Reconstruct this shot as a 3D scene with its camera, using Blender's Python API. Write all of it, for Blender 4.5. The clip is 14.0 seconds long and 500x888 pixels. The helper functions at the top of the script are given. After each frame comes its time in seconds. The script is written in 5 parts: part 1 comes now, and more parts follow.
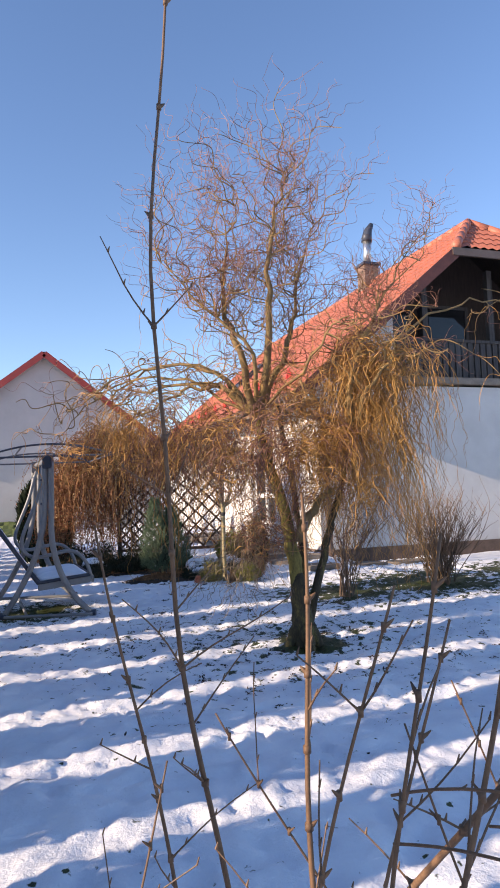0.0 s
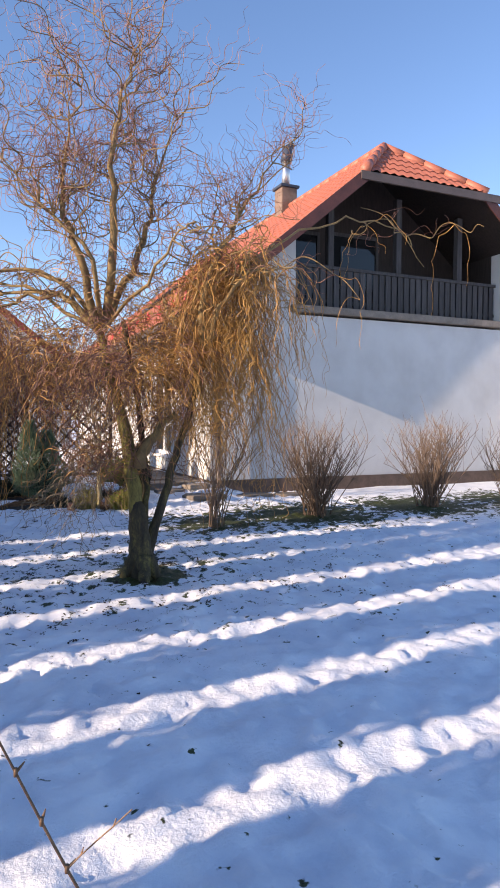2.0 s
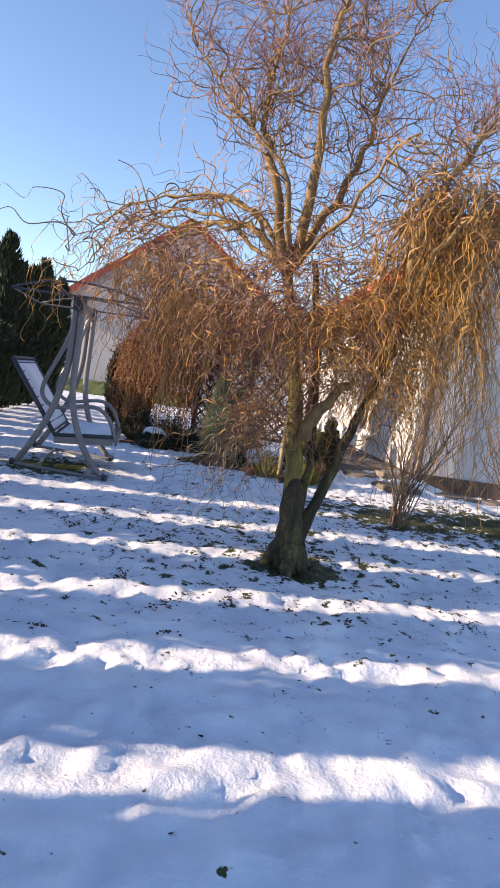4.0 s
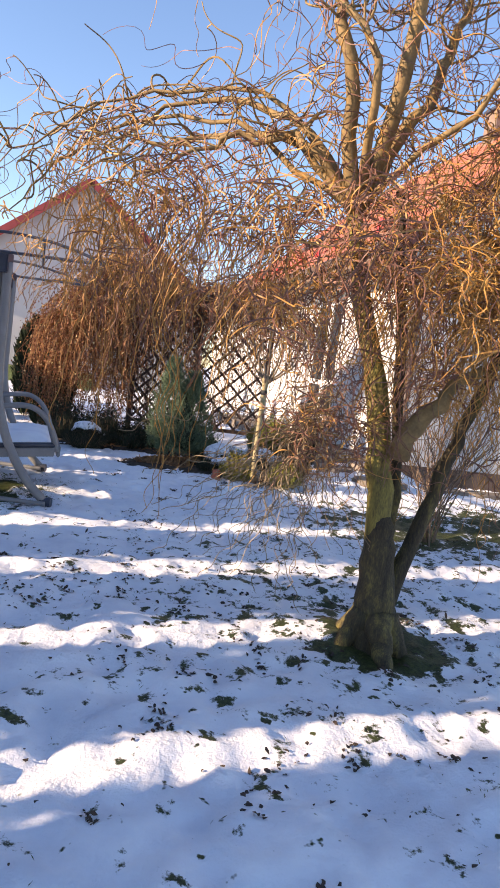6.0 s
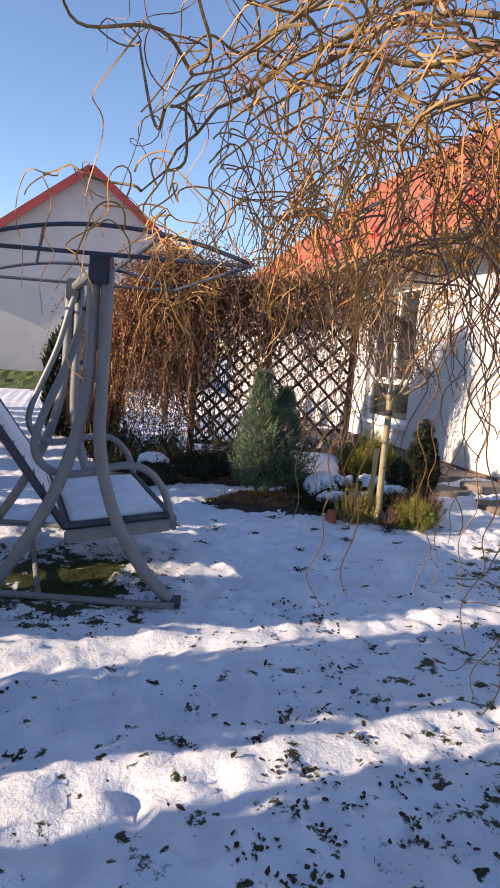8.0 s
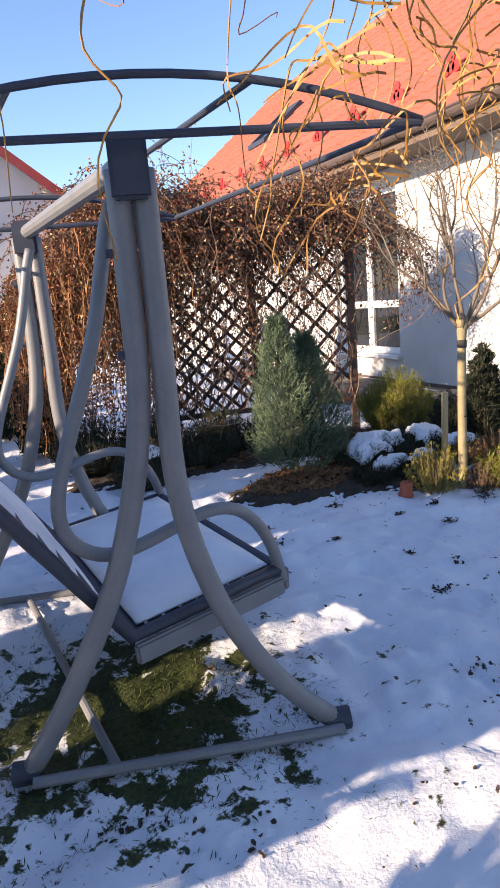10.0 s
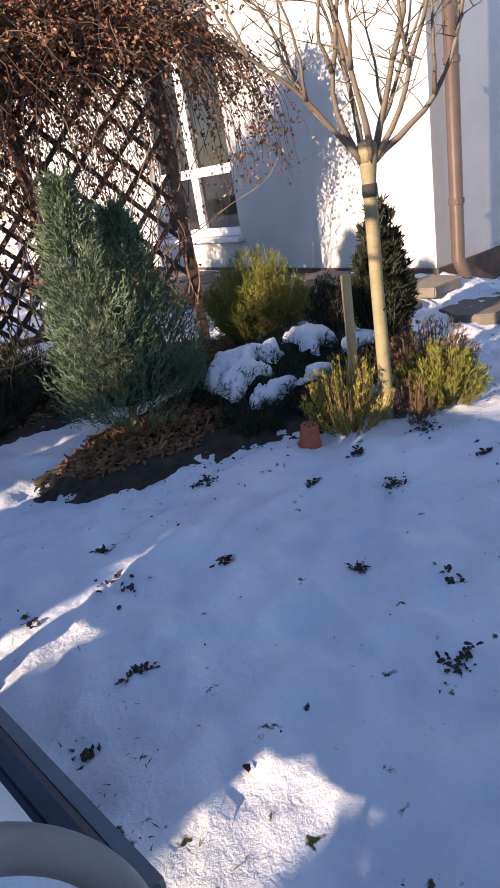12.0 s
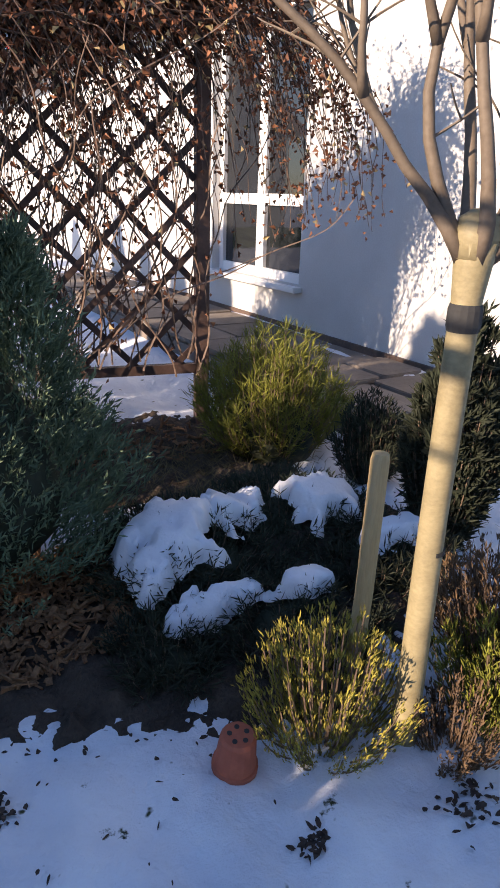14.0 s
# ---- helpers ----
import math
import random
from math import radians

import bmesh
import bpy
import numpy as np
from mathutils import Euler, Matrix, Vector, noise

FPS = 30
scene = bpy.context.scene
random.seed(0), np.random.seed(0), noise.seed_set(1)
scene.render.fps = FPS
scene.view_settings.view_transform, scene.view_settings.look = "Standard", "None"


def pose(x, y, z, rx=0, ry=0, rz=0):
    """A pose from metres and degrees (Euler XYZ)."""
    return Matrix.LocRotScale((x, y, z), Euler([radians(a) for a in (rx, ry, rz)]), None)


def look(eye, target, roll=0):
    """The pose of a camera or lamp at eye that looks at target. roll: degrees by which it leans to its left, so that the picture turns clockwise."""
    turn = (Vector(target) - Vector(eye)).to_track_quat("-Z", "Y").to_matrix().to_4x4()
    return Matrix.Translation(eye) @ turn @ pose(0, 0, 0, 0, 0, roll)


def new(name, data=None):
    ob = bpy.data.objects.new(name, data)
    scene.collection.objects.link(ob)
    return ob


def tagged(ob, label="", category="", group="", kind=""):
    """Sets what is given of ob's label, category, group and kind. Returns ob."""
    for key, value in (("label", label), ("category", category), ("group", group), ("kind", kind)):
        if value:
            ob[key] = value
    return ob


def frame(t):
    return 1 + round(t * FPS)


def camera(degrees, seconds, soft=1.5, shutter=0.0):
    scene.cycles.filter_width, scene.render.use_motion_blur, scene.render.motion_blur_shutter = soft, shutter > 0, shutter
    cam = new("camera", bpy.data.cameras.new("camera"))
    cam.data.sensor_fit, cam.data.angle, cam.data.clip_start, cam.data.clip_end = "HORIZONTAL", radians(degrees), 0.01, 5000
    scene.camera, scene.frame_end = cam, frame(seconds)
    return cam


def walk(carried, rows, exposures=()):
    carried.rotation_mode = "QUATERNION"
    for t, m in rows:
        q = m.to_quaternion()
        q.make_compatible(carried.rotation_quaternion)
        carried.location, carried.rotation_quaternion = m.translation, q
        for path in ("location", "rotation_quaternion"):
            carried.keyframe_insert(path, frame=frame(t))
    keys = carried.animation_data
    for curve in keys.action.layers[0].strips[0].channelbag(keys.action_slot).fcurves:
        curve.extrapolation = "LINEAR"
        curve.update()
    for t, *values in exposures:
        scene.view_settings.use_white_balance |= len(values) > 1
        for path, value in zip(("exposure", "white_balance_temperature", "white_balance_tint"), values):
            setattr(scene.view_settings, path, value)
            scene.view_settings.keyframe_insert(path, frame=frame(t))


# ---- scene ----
CAM = camera(42.0, 14.0, soft=1.7, shutter=0.0)
PATH = [
    (0.0, (-4.744, -10.494, 1.362), (-4.115, -8.600, 1.498), -1.9),
    (0.3, (-4.634, -10.471, 1.343), (-3.984, -8.582, 1.450), 1.1),
    (0.5, (-4.470, -10.248, 1.335), (-3.775, -8.373, 1.379), -0.9),
    (1.0, (-4.331, -10.549, 1.286), (-3.288, -8.843, 1.257), -2.1),
    (1.5, (-4.139, -10.531, 1.358), (-3.209, -8.760, 1.333), -1.5),
    (2.0, (-3.900, -10.386, 1.285), (-3.085, -8.561, 1.210), 0.2),
    (2.5, (-3.660, -10.241, 1.292), (-2.949, -8.374, 1.206), 0.2),
    (3.0, (-3.510, -10.085, 1.293), (-2.800, -8.215, 1.311), 5.6),
    (3.5, (-3.297, -9.773, 1.216), (-2.983, -7.800, 1.117), 4.7),
    (3.7, (-3.388, -9.698, 1.209), (-3.217, -7.713, 1.030), 9.1),
    (4.7, (-3.120, -8.950, 1.230), (-2.842, -6.978, 1.040), 6.0),
    (6.0, (-3.967, -7.873, 1.185), (-3.455, -5.952, 0.970), 7.6),
    (6.1, (-3.941, -7.834, 1.224), (-3.543, -5.892, 0.956), 4.2),
    (6.5, (-4.124, -7.495, 1.345), (-3.687, -5.571, 1.014), 3.1),
    (7.0, (-4.329, -7.036, 1.309), (-3.797, -5.119, 1.104), 0.4),
    (7.5, (-4.568, -6.671, 1.321), (-4.041, -4.754, 1.106), 4.4),
    (8.0, (-4.731, -6.211, 1.353), (-4.189, -4.303, 1.095), 4.7),
    (8.5, (-5.030, -5.777, 1.403), (-4.407, -3.887, 1.209), 2.0),
    (8.7, (-5.104, -5.646, 1.413), (-4.477, -3.757, 1.213), 3.9),
    (10.8, (-4.985, -3.927, 1.302), (-4.161, -2.187, 0.761), -9.1),
    (11.0, (-4.929, -3.804, 1.223), (-4.076, -2.081, 0.671), -8.4),
    (11.5, (-4.626, -3.363, 1.190), (-3.719, -1.730, 0.474), -14.7),
    (12.0, (-4.246, -3.033, 1.156), (-3.153, -1.547, 0.385), -9.9),
    (12.5, (-3.973, -2.815, 1.218), (-2.803, -1.285, 0.678), -0.7),
    (13.0, (-3.620, -2.523, 1.328), (-2.449, -0.962, 0.889), -4.7),
    (13.5, (-3.336, -2.260, 1.302), (-2.309, -0.589, 0.911), 0.8),
    (14.0, (-3.059, -2.023, 1.188), (-2.075, -0.430, 0.484), 1.9),
]
walk(CAM, [(t, look(e, a, r)) for t, e, a, r in PATH], [(0.0, 0.9, 6800, 21), (1.0, 1.05, 6850, 21), (2.0, 0.93, 6750, 21), (3.7, 1.02, 6950, 21), (6.0, 1.3, 7400, 22), (7.0, 1.15, 7050, 21), (8.0, 0.87, 6950, 21), (8.7, 0.9, 6950, 21), (11.0, 1.37, 6850, 21), (11.5, 1.37, 6900, 22), (12.0, 1.03, 6850, 22), (12.6, 0.83, 6650, 22), (13.2, 0.86, 6650, 22), (14.0, 1.02, 6650, 22)])

# ---- light: low winter sun from beyond the hedge, clear blue sky ----
SUN_EL, SUN_AZ = 18.0, 6.2            # elevation; turn of the sun's way from +x towards +y
d_el, d_az = radians(SUN_EL), radians(SUN_AZ)
sun_way = Vector((math.cos(d_el) * math.cos(d_az), math.cos(d_el) * math.sin(d_az), -math.sin(d_el)))
sun = new("sun", bpy.data.lights.new("sun", "SUN"))
sun.data.energy, sun.data.angle, sun.data.color = 4.7, radians(0.53), (1.0, 0.84, 0.61)
sun.matrix_world = look((0, 0, 30), Vector((0, 0, 30)) + sun_way)
world = bpy.data.worlds.new("sky")
scene.world = world
world.use_nodes = True
wn = world.node_tree.nodes
sky = wn.new("ShaderNodeTexSky")
sky.sky_type, sky.sun_disc = "NISHITA", False
sky.sun_elevation, sky.sun_rotation = d_el, math.atan2(-sun_way.x, -sun_way.y)
sky.altitude, sky.air_density, sky.dust_density, sky.ozone_density = 300, 1.0, 0.15, 2.8
clear = wn.new("ShaderNodeHueSaturation")
clear.inputs["Hue"].default_value, clear.inputs["Saturation"].default_value, clear.inputs["Value"].default_value = 0.501, 1.06, 1.12
world.node_tree.links.new(sky.outputs[0], clear.inputs["Color"])
world.node_tree.links.new(clear.outputs[0], wn["Background"].inputs[0])
wn["Background"].inputs[1].default_value = 0.125


# ---- materials ----
def material(name, rough=0.7, metal=0.0, spec=0.5):
    m = bpy.data.materials.new(name)
    m.use_nodes = True
    b = m.node_tree.nodes["Principled BSDF"]
    b.inputs["Roughness"].default_value = rough
    b.inputs["Metallic"].default_value = metal
    b.inputs["Specular IOR Level"].default_value = spec
    return m, m.node_tree, b


def noise_tex(nt, scale, detail=4.0, rough=0.55, vec=None, stretch=None):
    n = nt.nodes.new("ShaderNodeTexNoise")
    n.inputs["Scale"].default_value, n.inputs["Detail"].default_value = scale, detail
    n.inputs["Roughness"].default_value = rough
    if vec is None:
        vec = nt.nodes.new("ShaderNodeNewGeometry").outputs["Position"]
    if stretch:
        mp = nt.nodes.new("ShaderNodeMapping")
        mp.inputs["Scale"].default_value = stretch
        nt.links.new(vec, mp.inputs["Vector"])
        vec = mp.outputs["Vector"]
    nt.links.new(vec, n.inputs["Vector"])
    return n.outputs["Fac"]


def ramp(nt, fac, stops):
    r = nt.nodes.new("ShaderNodeValToRGB")
    e = r.color_ramp.elements
    while len(e) < len(stops):
        e.new(0.5)
    for k, (p, c) in zip(e, stops):
        k.position, k.color = p, (*c, 1.0)
    nt.links.new(fac, r.inputs[0])
    return r.outputs[0]


def mix(nt, fac, a, b, mode="MIX"):
    m = nt.nodes.new("ShaderNodeMix")
    m.data_type, m.blend_type = "RGBA", mode
    for sock, v in ((m.inputs["Factor"], fac), (m.inputs["A"], a), (m.inputs["B"], b)):
        if isinstance(v, (int, float)):
            sock.default_value = v
        elif isinstance(v, tuple):
            sock.default_value = (*v, 1.0)
        else:
            nt.links.new(v, sock)
    return m.outputs["Result"]


def calc(nt, op, a, b=0.0, c=0.0):
    m = nt.nodes.new("ShaderNodeMath")
    m.operation = op
    for sock, v in zip(m.inputs, (a, b, c)):
        if isinstance(v, (int, float)):
            sock.default_value = v
        else:
            nt.links.new(v, sock)
    return m.outputs[0]


def bump(nt, bsdf, height, strength, dist):
    n = nt.nodes.new("ShaderNodeBump")
    n.inputs["Strength"].default_value, n.inputs["Distance"].default_value = strength, dist
    nt.links.new(height, n.inputs["Height"])
    nt.links.new(n.outputs[0], bsdf.inputs["Normal"])


def grain(name, stops, scale=8.0, rough=0.75, fine=60.0, relief=0.3, depth=0.01, metal=0.0, spec=0.4, stretch=None, per=0.0, local=False):
    """A surface with two scales of colour variation, relief, and a shift of brightness from piece to piece."""
    m, nt, b = material(name, rough, metal, spec)
    vec = nt.nodes.new("ShaderNodeTexCoord").outputs["Object"] if local else None
    big = noise_tex(nt, scale, 5, 0.6, vec, stretch)
    small = noise_tex(nt, fine, 3, 0.6, vec, stretch)
    f = calc(nt, "ADD", calc(nt, "MULTIPLY", big, 0.65), calc(nt, "MULTIPLY", small, 0.35))
    col = ramp(nt, f, stops)
    if per:
        info = nt.nodes.new("ShaderNodeObjectInfo").outputs["Random"]
        isl = nt.nodes.new("ShaderNodeNewGeometry").outputs["Random Per Island"]
        v = calc(nt, "ADD", calc(nt, "MULTIPLY", calc(nt, "ADD", info, isl), per), 1.0 - per)
        col = mix(nt, 1.0, col, v, "MULTIPLY")
    nt.links.new(col, b.inputs["Base Color"])
    bump(nt, b, f, relief, depth)
    return m


M_PLASTER = grain("white plaster", [(0.3, (0.46, 0.45, 0.44)), (0.6, (0.6, 0.595, 0.585))], 1.3, 0.9, 90, 0.35, 0.006)
M_PLINTH = grain("plinth stone", [(0.3, (0.06, 0.045, 0.036)), (0.7, (0.17, 0.11, 0.085))], 6, 0.85, 60, 0.5, 0.01)
M_ROOF = grain("red roof sheet", [(0.3, (0.32, 0.105, 0.068)), (0.7, (0.45, 0.15, 0.092))], 2.2, 0.55, 70, 0.15, 0.004, spec=0.45)
M_ROOF_DARK = grain("dark roof edge", [(0.3, (0.06, 0.024, 0.022)), (0.7, (0.125, 0.042, 0.035))], 5, 0.6, 60, 0.2, 0.004)
M_GUARD = grain("red snow guard", [(0.3, (0.5, 0.03, 0.025)), (0.7, (0.62, 0.05, 0.035))], 9, 0.4, 60, 0.1, 0.002)
M_SOFFIT = grain("brown soffit boards", [(0.3, (0.09, 0.06, 0.045)), (0.7, (0.2, 0.14, 0.1))], 3, 0.7, 40, 0.35, 0.004, stretch=(8, 1, 8))
M_GUTTER = grain("brown gutter", [(0.3, (0.085, 0.06, 0.05)), (0.7, (0.14, 0.1, 0.085))], 5, 0.38, 80, 0.1, 0.002)
M_DARKWOOD = grain("dark stained wood", [(0.3, (0.016, 0.012, 0.011)), (0.7, (0.05, 0.035, 0.03))], 4, 0.7, 50, 0.4, 0.004, stretch=(6, 6, 0.7), per=0.3)
M_GREYWOOD = grain("weathered grey boards", [(0.3, (0.03, 0.028, 0.03)), (0.7, (0.09, 0.083, 0.082))], 5, 0.8, 60, 0.4, 0.004, stretch=(6, 6, 0.5), per=0.35)
M_FRAME = grain("white window frame", [(0.3, (0.72, 0.72, 0.72)), (0.7, (0.82, 0.82, 0.82))], 4, 0.35, 80, 0.05, 0.001)
M_STEEL = grain("bright steel flue", [(0.3, (0.45, 0.46, 0.48)), (0.7, (0.62, 0.63, 0.65))], 7, 0.3, 60, 0.1, 0.002, metal=0.9)
M_BRICK = grain("chimney brick", [(0.3, (0.13, 0.085, 0.065)), (0.7, (0.24, 0.17, 0.135))], 5, 0.85, 50, 0.4, 0.008)
M_NBWALL = grain("grey render", [(0.3, (0.36, 0.36, 0.37)), (0.7, (0.46, 0.46, 0.47))], 1.2, 0.9, 60, 0.2, 0.005)
M_NBROOF = grain("dark red roof", [(0.3, (0.2, 0.03, 0.03)), (0.7, (0.3, 0.05, 0.045))], 3, 0.5, 60, 0.2, 0.004)
M_YELLOW = grain("yellow paint", [(0.3, (0.68, 0.46, 0.02)), (0.7, (0.8, 0.56, 0.04))], 4, 0.5, 60, 0.1, 0.002)
M_FENCE = grain("brown fence boards", [(0.3, (0.14, 0.08, 0.04)), (0.7, (0.28, 0.17, 0.09))], 4, 0.75, 50, 0.4, 0.004, stretch=(1, 6, 8), per=0.3)
M_SLAB = grain("garden slab", [(0.3, (0.13, 0.108, 0.09)), (0.7, (0.26, 0.22, 0.185))], 5, 0.85, 60, 0.5, 0.006, per=0.25)
M_LATTICE = grain("dark brown lattice wood", [(0.3, (0.045, 0.026, 0.02)), (0.7, (0.11, 0.065, 0.05))], 6, 0.65, 60, 0.35, 0.003, per=0.35)
M_TUBE = grain("grey painted steel tube", [(0.3, (0.15, 0.157, 0.17)), (0.7, (0.21, 0.217, 0.23))], 9, 0.42, 120, 0.12, 0.002, spec=0.5)
M_TUBEDARK = grain("dark grey steel", [(0.3, (0.026, 0.032, 0.05)), (0.7, (0.05, 0.06, 0.088))], 9, 0.45, 120, 0.12, 0.002)
M_TRUNK = grain("willow bark", [(0.36, (0.018, 0.014, 0.011)), (0.52, (0.06, 0.047, 0.024)), (0.66, (0.18, 0.15, 0.045))], 5, 0.85, 60, 0.8, 0.02, stretch=(3, 3, 0.6))
M_SUNBARK = grain("yellow willow bark brightened for sun", [(0.36, (0.04, 0.03, 0.013)), (0.5, (0.15, 0.12, 0.033)), (0.66, (0.29, 0.24, 0.055))], 6, 0.8, 70, 0.6, 0.012, stretch=(3, 3, 0.7))
M_LIMB = grain("willow limb bark", [(0.3, (0.10, 0.068, 0.035)), (0.7, (0.32, 0.21, 0.085))], 9, 0.75, 80, 0.4, 0.006)
M_TWIG = grain("orange willow twig", [(0.3, (0.21, 0.09, 0.025)), (0.7, (0.46, 0.25, 0.06))], 3, 0.55, 50, 0.2, 0.002, per=0.32)
M_TWIGRED = grain("red brown willow twig", [(0.3, (0.11, 0.05, 0.036)), (0.7, (0.25, 0.115, 0.075))], 3, 0.6, 50, 0.2, 0.002, per=0.32)
M_SHRUB = grain("bare shrub bark", [(0.3, (0.10, 0.065, 0.045)), (0.7, (0.2, 0.14, 0.1))], 9, 0.8, 90, 0.4, 0.003, per=0.3)
M_STICK = grain("brown shoot bark", [(0.3, (0.075, 0.046, 0.03)), (0.7, (0.22, 0.125, 0.07))], 14, 0.6, 160, 0.5, 0.003, per=0.3)
M_SAPBARK = grain("pale sapling bark", [(0.3, (0.19, 0.155, 0.085)), (0.7, (0.37, 0.31, 0.17))], 9, 0.6, 90, 0.4, 0.004, stretch=(1, 1, 1.6))
M_DEADTWIG = grain("dead pale twig", [(0.3, (0.13, 0.095, 0.06)), (0.7, (0.32, 0.24, 0.15))], 5, 0.75, 60, 0.2, 0.002, per=0.3)
M_SAPTWIG = grain("sapling twig", [(0.3, (0.095, 0.07, 0.05)), (0.7, (0.21, 0.165, 0.12))], 9, 0.65, 90, 0.3, 0.003, per=0.25)
M_STAKE = grain("pale stake wood", [(0.3, (0.36, 0.26, 0.12)), (0.7, (0.52, 0.4, 0.21))], 6, 0.7, 60, 0.4, 0.004, stretch=(6, 6, 0.6))
M_TIE = grain("dark rubber tie", [(0.3, (0.02, 0.02, 0.02)), (0.7, (0.05, 0.05, 0.05))], 9, 0.8, 60, 0.2, 0.002)
M_THUJA = grain("dark hedge foliage", [(0.3, (0.012, 0.022, 0.01)), (0.7, (0.035, 0.055, 0.022))], 6, 0.8, 60, 0.3, 0.01, per=0.4)
M_BLUECON = grain("blue green conifer", [(0.3, (0.03, 0.062, 0.04)), (0.7, (0.20, 0.27, 0.15))], 7, 0.7, 70, 0.2, 0.004, per=0.4)
M_YELLOWBUSH = grain("golden green needles", [(0.3, (0.085, 0.10, 0.014)), (0.7, (0.33, 0.33, 0.045))], 7, 0.65, 70, 0.2, 0.004, per=0.4)
M_HEATHER = grain("yellow heather shoots", [(0.3, (0.14, 0.125, 0.018)), (0.7, (0.44, 0.37, 0.06))], 9, 0.7, 70, 0.2, 0.003, per=0.4)
M_HEATHERBROWN = grain("brown heather shoots", [(0.3, (0.09, 0.055, 0.03)), (0.7, (0.2, 0.12, 0.06))], 9, 0.8, 70, 0.2, 0.003, per=0.4)
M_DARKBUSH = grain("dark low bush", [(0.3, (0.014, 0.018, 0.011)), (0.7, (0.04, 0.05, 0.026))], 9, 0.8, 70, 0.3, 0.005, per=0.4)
M_DRYLEAF = grain("dry creeper leaf", [(0.3, (0.09, 0.036, 0.02)), (0.55, (0.24, 0.095, 0.045)), (0.75, (0.42, 0.23, 0.12))], 12, 0.7, 60, 0.3, 0.003, per=0.45)
M_RUST = grain("rust brown creeper stem", [(0.3, (0.16, 0.07, 0.028)), (0.7, (0.38, 0.19, 0.075))], 6, 0.75, 90, 0.3, 0.003, per=0.35)
M_VINE = grain("creeper stem", [(0.3, (0.07, 0.045, 0.035)), (0.7, (0.17, 0.115, 0.085))], 9, 0.75, 90, 0.3, 0.003, per=0.3)
M_MULCH = grain("bark mulch", [(0.3, (0.07, 0.036, 0.02)), (0.7, (0.34, 0.18, 0.085))], 12, 0.85, 90, 0.8, 0.02, per=0.45)
M_SOIL = grain("dark bed soil", [(0.3, (0.022, 0.017, 0.013)), (0.7, (0.085, 0.062, 0.045))], 9, 0.95, 70, 0.9, 0.03)
M_POT = grain("terracotta", [(0.3, (0.34, 0.09, 0.05)), (0.7, (0.48, 0.14, 0.08))], 9, 0.75, 90, 0.25, 0.003)
M_GRASS = grain("winter grass", [(0.3, (0.035, 0.055, 0.012)), (0.7, (0.10, 0.13, 0.035))], 6, 0.7, 60, 0.2, 0.003, per=0.45)
M_WITHERED = grain("withered grass", [(0.3, (0.05, 0.042, 0.016)), (0.7, (0.2, 0.15, 0.065))], 6, 0.8, 60, 0.2, 0.003, per=0.45)
M_LEAF = grain("dead leaf litter", [(0.3, (0.022, 0.015, 0.013)), (0.7, (0.075, 0.05, 0.038))], 9, 0.8, 60, 0.2, 0.003, per=0.4)


def snow_material(name, patches):
    m, nt, b = material(name, 0.6, 0.0, 0.3)
    b.inputs["Subsurface Weight"].default_value = 0.0
    geo = nt.nodes.new("ShaderNodeNewGeometry")
    pos = geo.outputs["Position"]
    soft = noise_tex(nt, 2.2, 5, 0.6)
    fine = noise_tex(nt, 38.0, 4, 0.65)
    col = ramp(nt, soft, [(0.3, (0.62, 0.655, 0.73)), (0.5, (0.75, 0.775, 0.825)), (0.65, (0.83, 0.845, 0.87))])
    if patches:
        near = None
        for cx, cy, r, amt in ((-2.6, -4.7, 2.9, 0.75), (-2.5, -5.2, 0.5, 2.6), (-3.9, -4.4, 1.7, 0.45), (0.4, -2.6, 1.9, 2.0), (2.4, -2.5, 1.9, 2.0), (4.4, -2.5, 1.9, 2.0), (-4.75, -2.45, 0.95, 1.75), (-1.0, -2.8, 1.7, 1.6)):
            dn = nt.nodes.new("ShaderNodeVectorMath")
            dn.operation = "DISTANCE"
            nt.links.new(pos, dn.inputs[0])
            dn.inputs[1].default_value = (cx, cy, 0)
            v = calc(nt, "MULTIPLY", calc(nt, "SUBTRACT", 1.0, calc(nt, "DIVIDE", dn.outputs["Value"], r)), amt)
            near = v if near is None else calc(nt, "MAXIMUM", near, v)
        near = calc(nt, "MAXIMUM", near, 0.0)
        blot = noise_tex(nt, 7.0, 6, 0.68)
        grassy = calc(nt, "ADD", blot, calc(nt, "MULTIPLY", near, 0.2))
        spots = calc(nt, "ADD", noise_tex(nt, 15.0, 3, 0.5), calc(nt, "MULTIPLY", near, 0.085))
        mask = ramp(nt, calc(nt, "MAXIMUM", grassy, calc(nt, "SUBTRACT", spots, 0.035)), [(0.66, (0, 0, 0)), (0.70, (1, 1, 1))])
        turf = ramp(nt, noise_tex(nt, 55.0, 3), [(0.3, (0.015, 0.02, 0.008)), (0.7, (0.06, 0.075, 0.022))])
        col = mix(nt, mask, col, turf)
    nt.links.new(col, b.inputs["Base Color"])
    h = calc(nt, "ADD", calc(nt, "MULTIPLY", noise_tex(nt, 14.0, 6, 0.7), 0.7), calc(nt, "MULTIPLY", fine, 0.3))
    bump(nt, b, h, 0.55, 0.03)
    return m


M_GROUND = snow_material("snowy lawn", True)
M_SNOW = snow_material("fresh snow", False)


def glass_material():
    m, nt, b = material("window glass", 0.03, 0.0, 0.5)
    b.inputs["Base Color"].default_value = (0.02, 0.022, 0.025, 1)
    b.inputs["IOR"].default_value = 1.5
    return m


M_GLASS = glass_material()


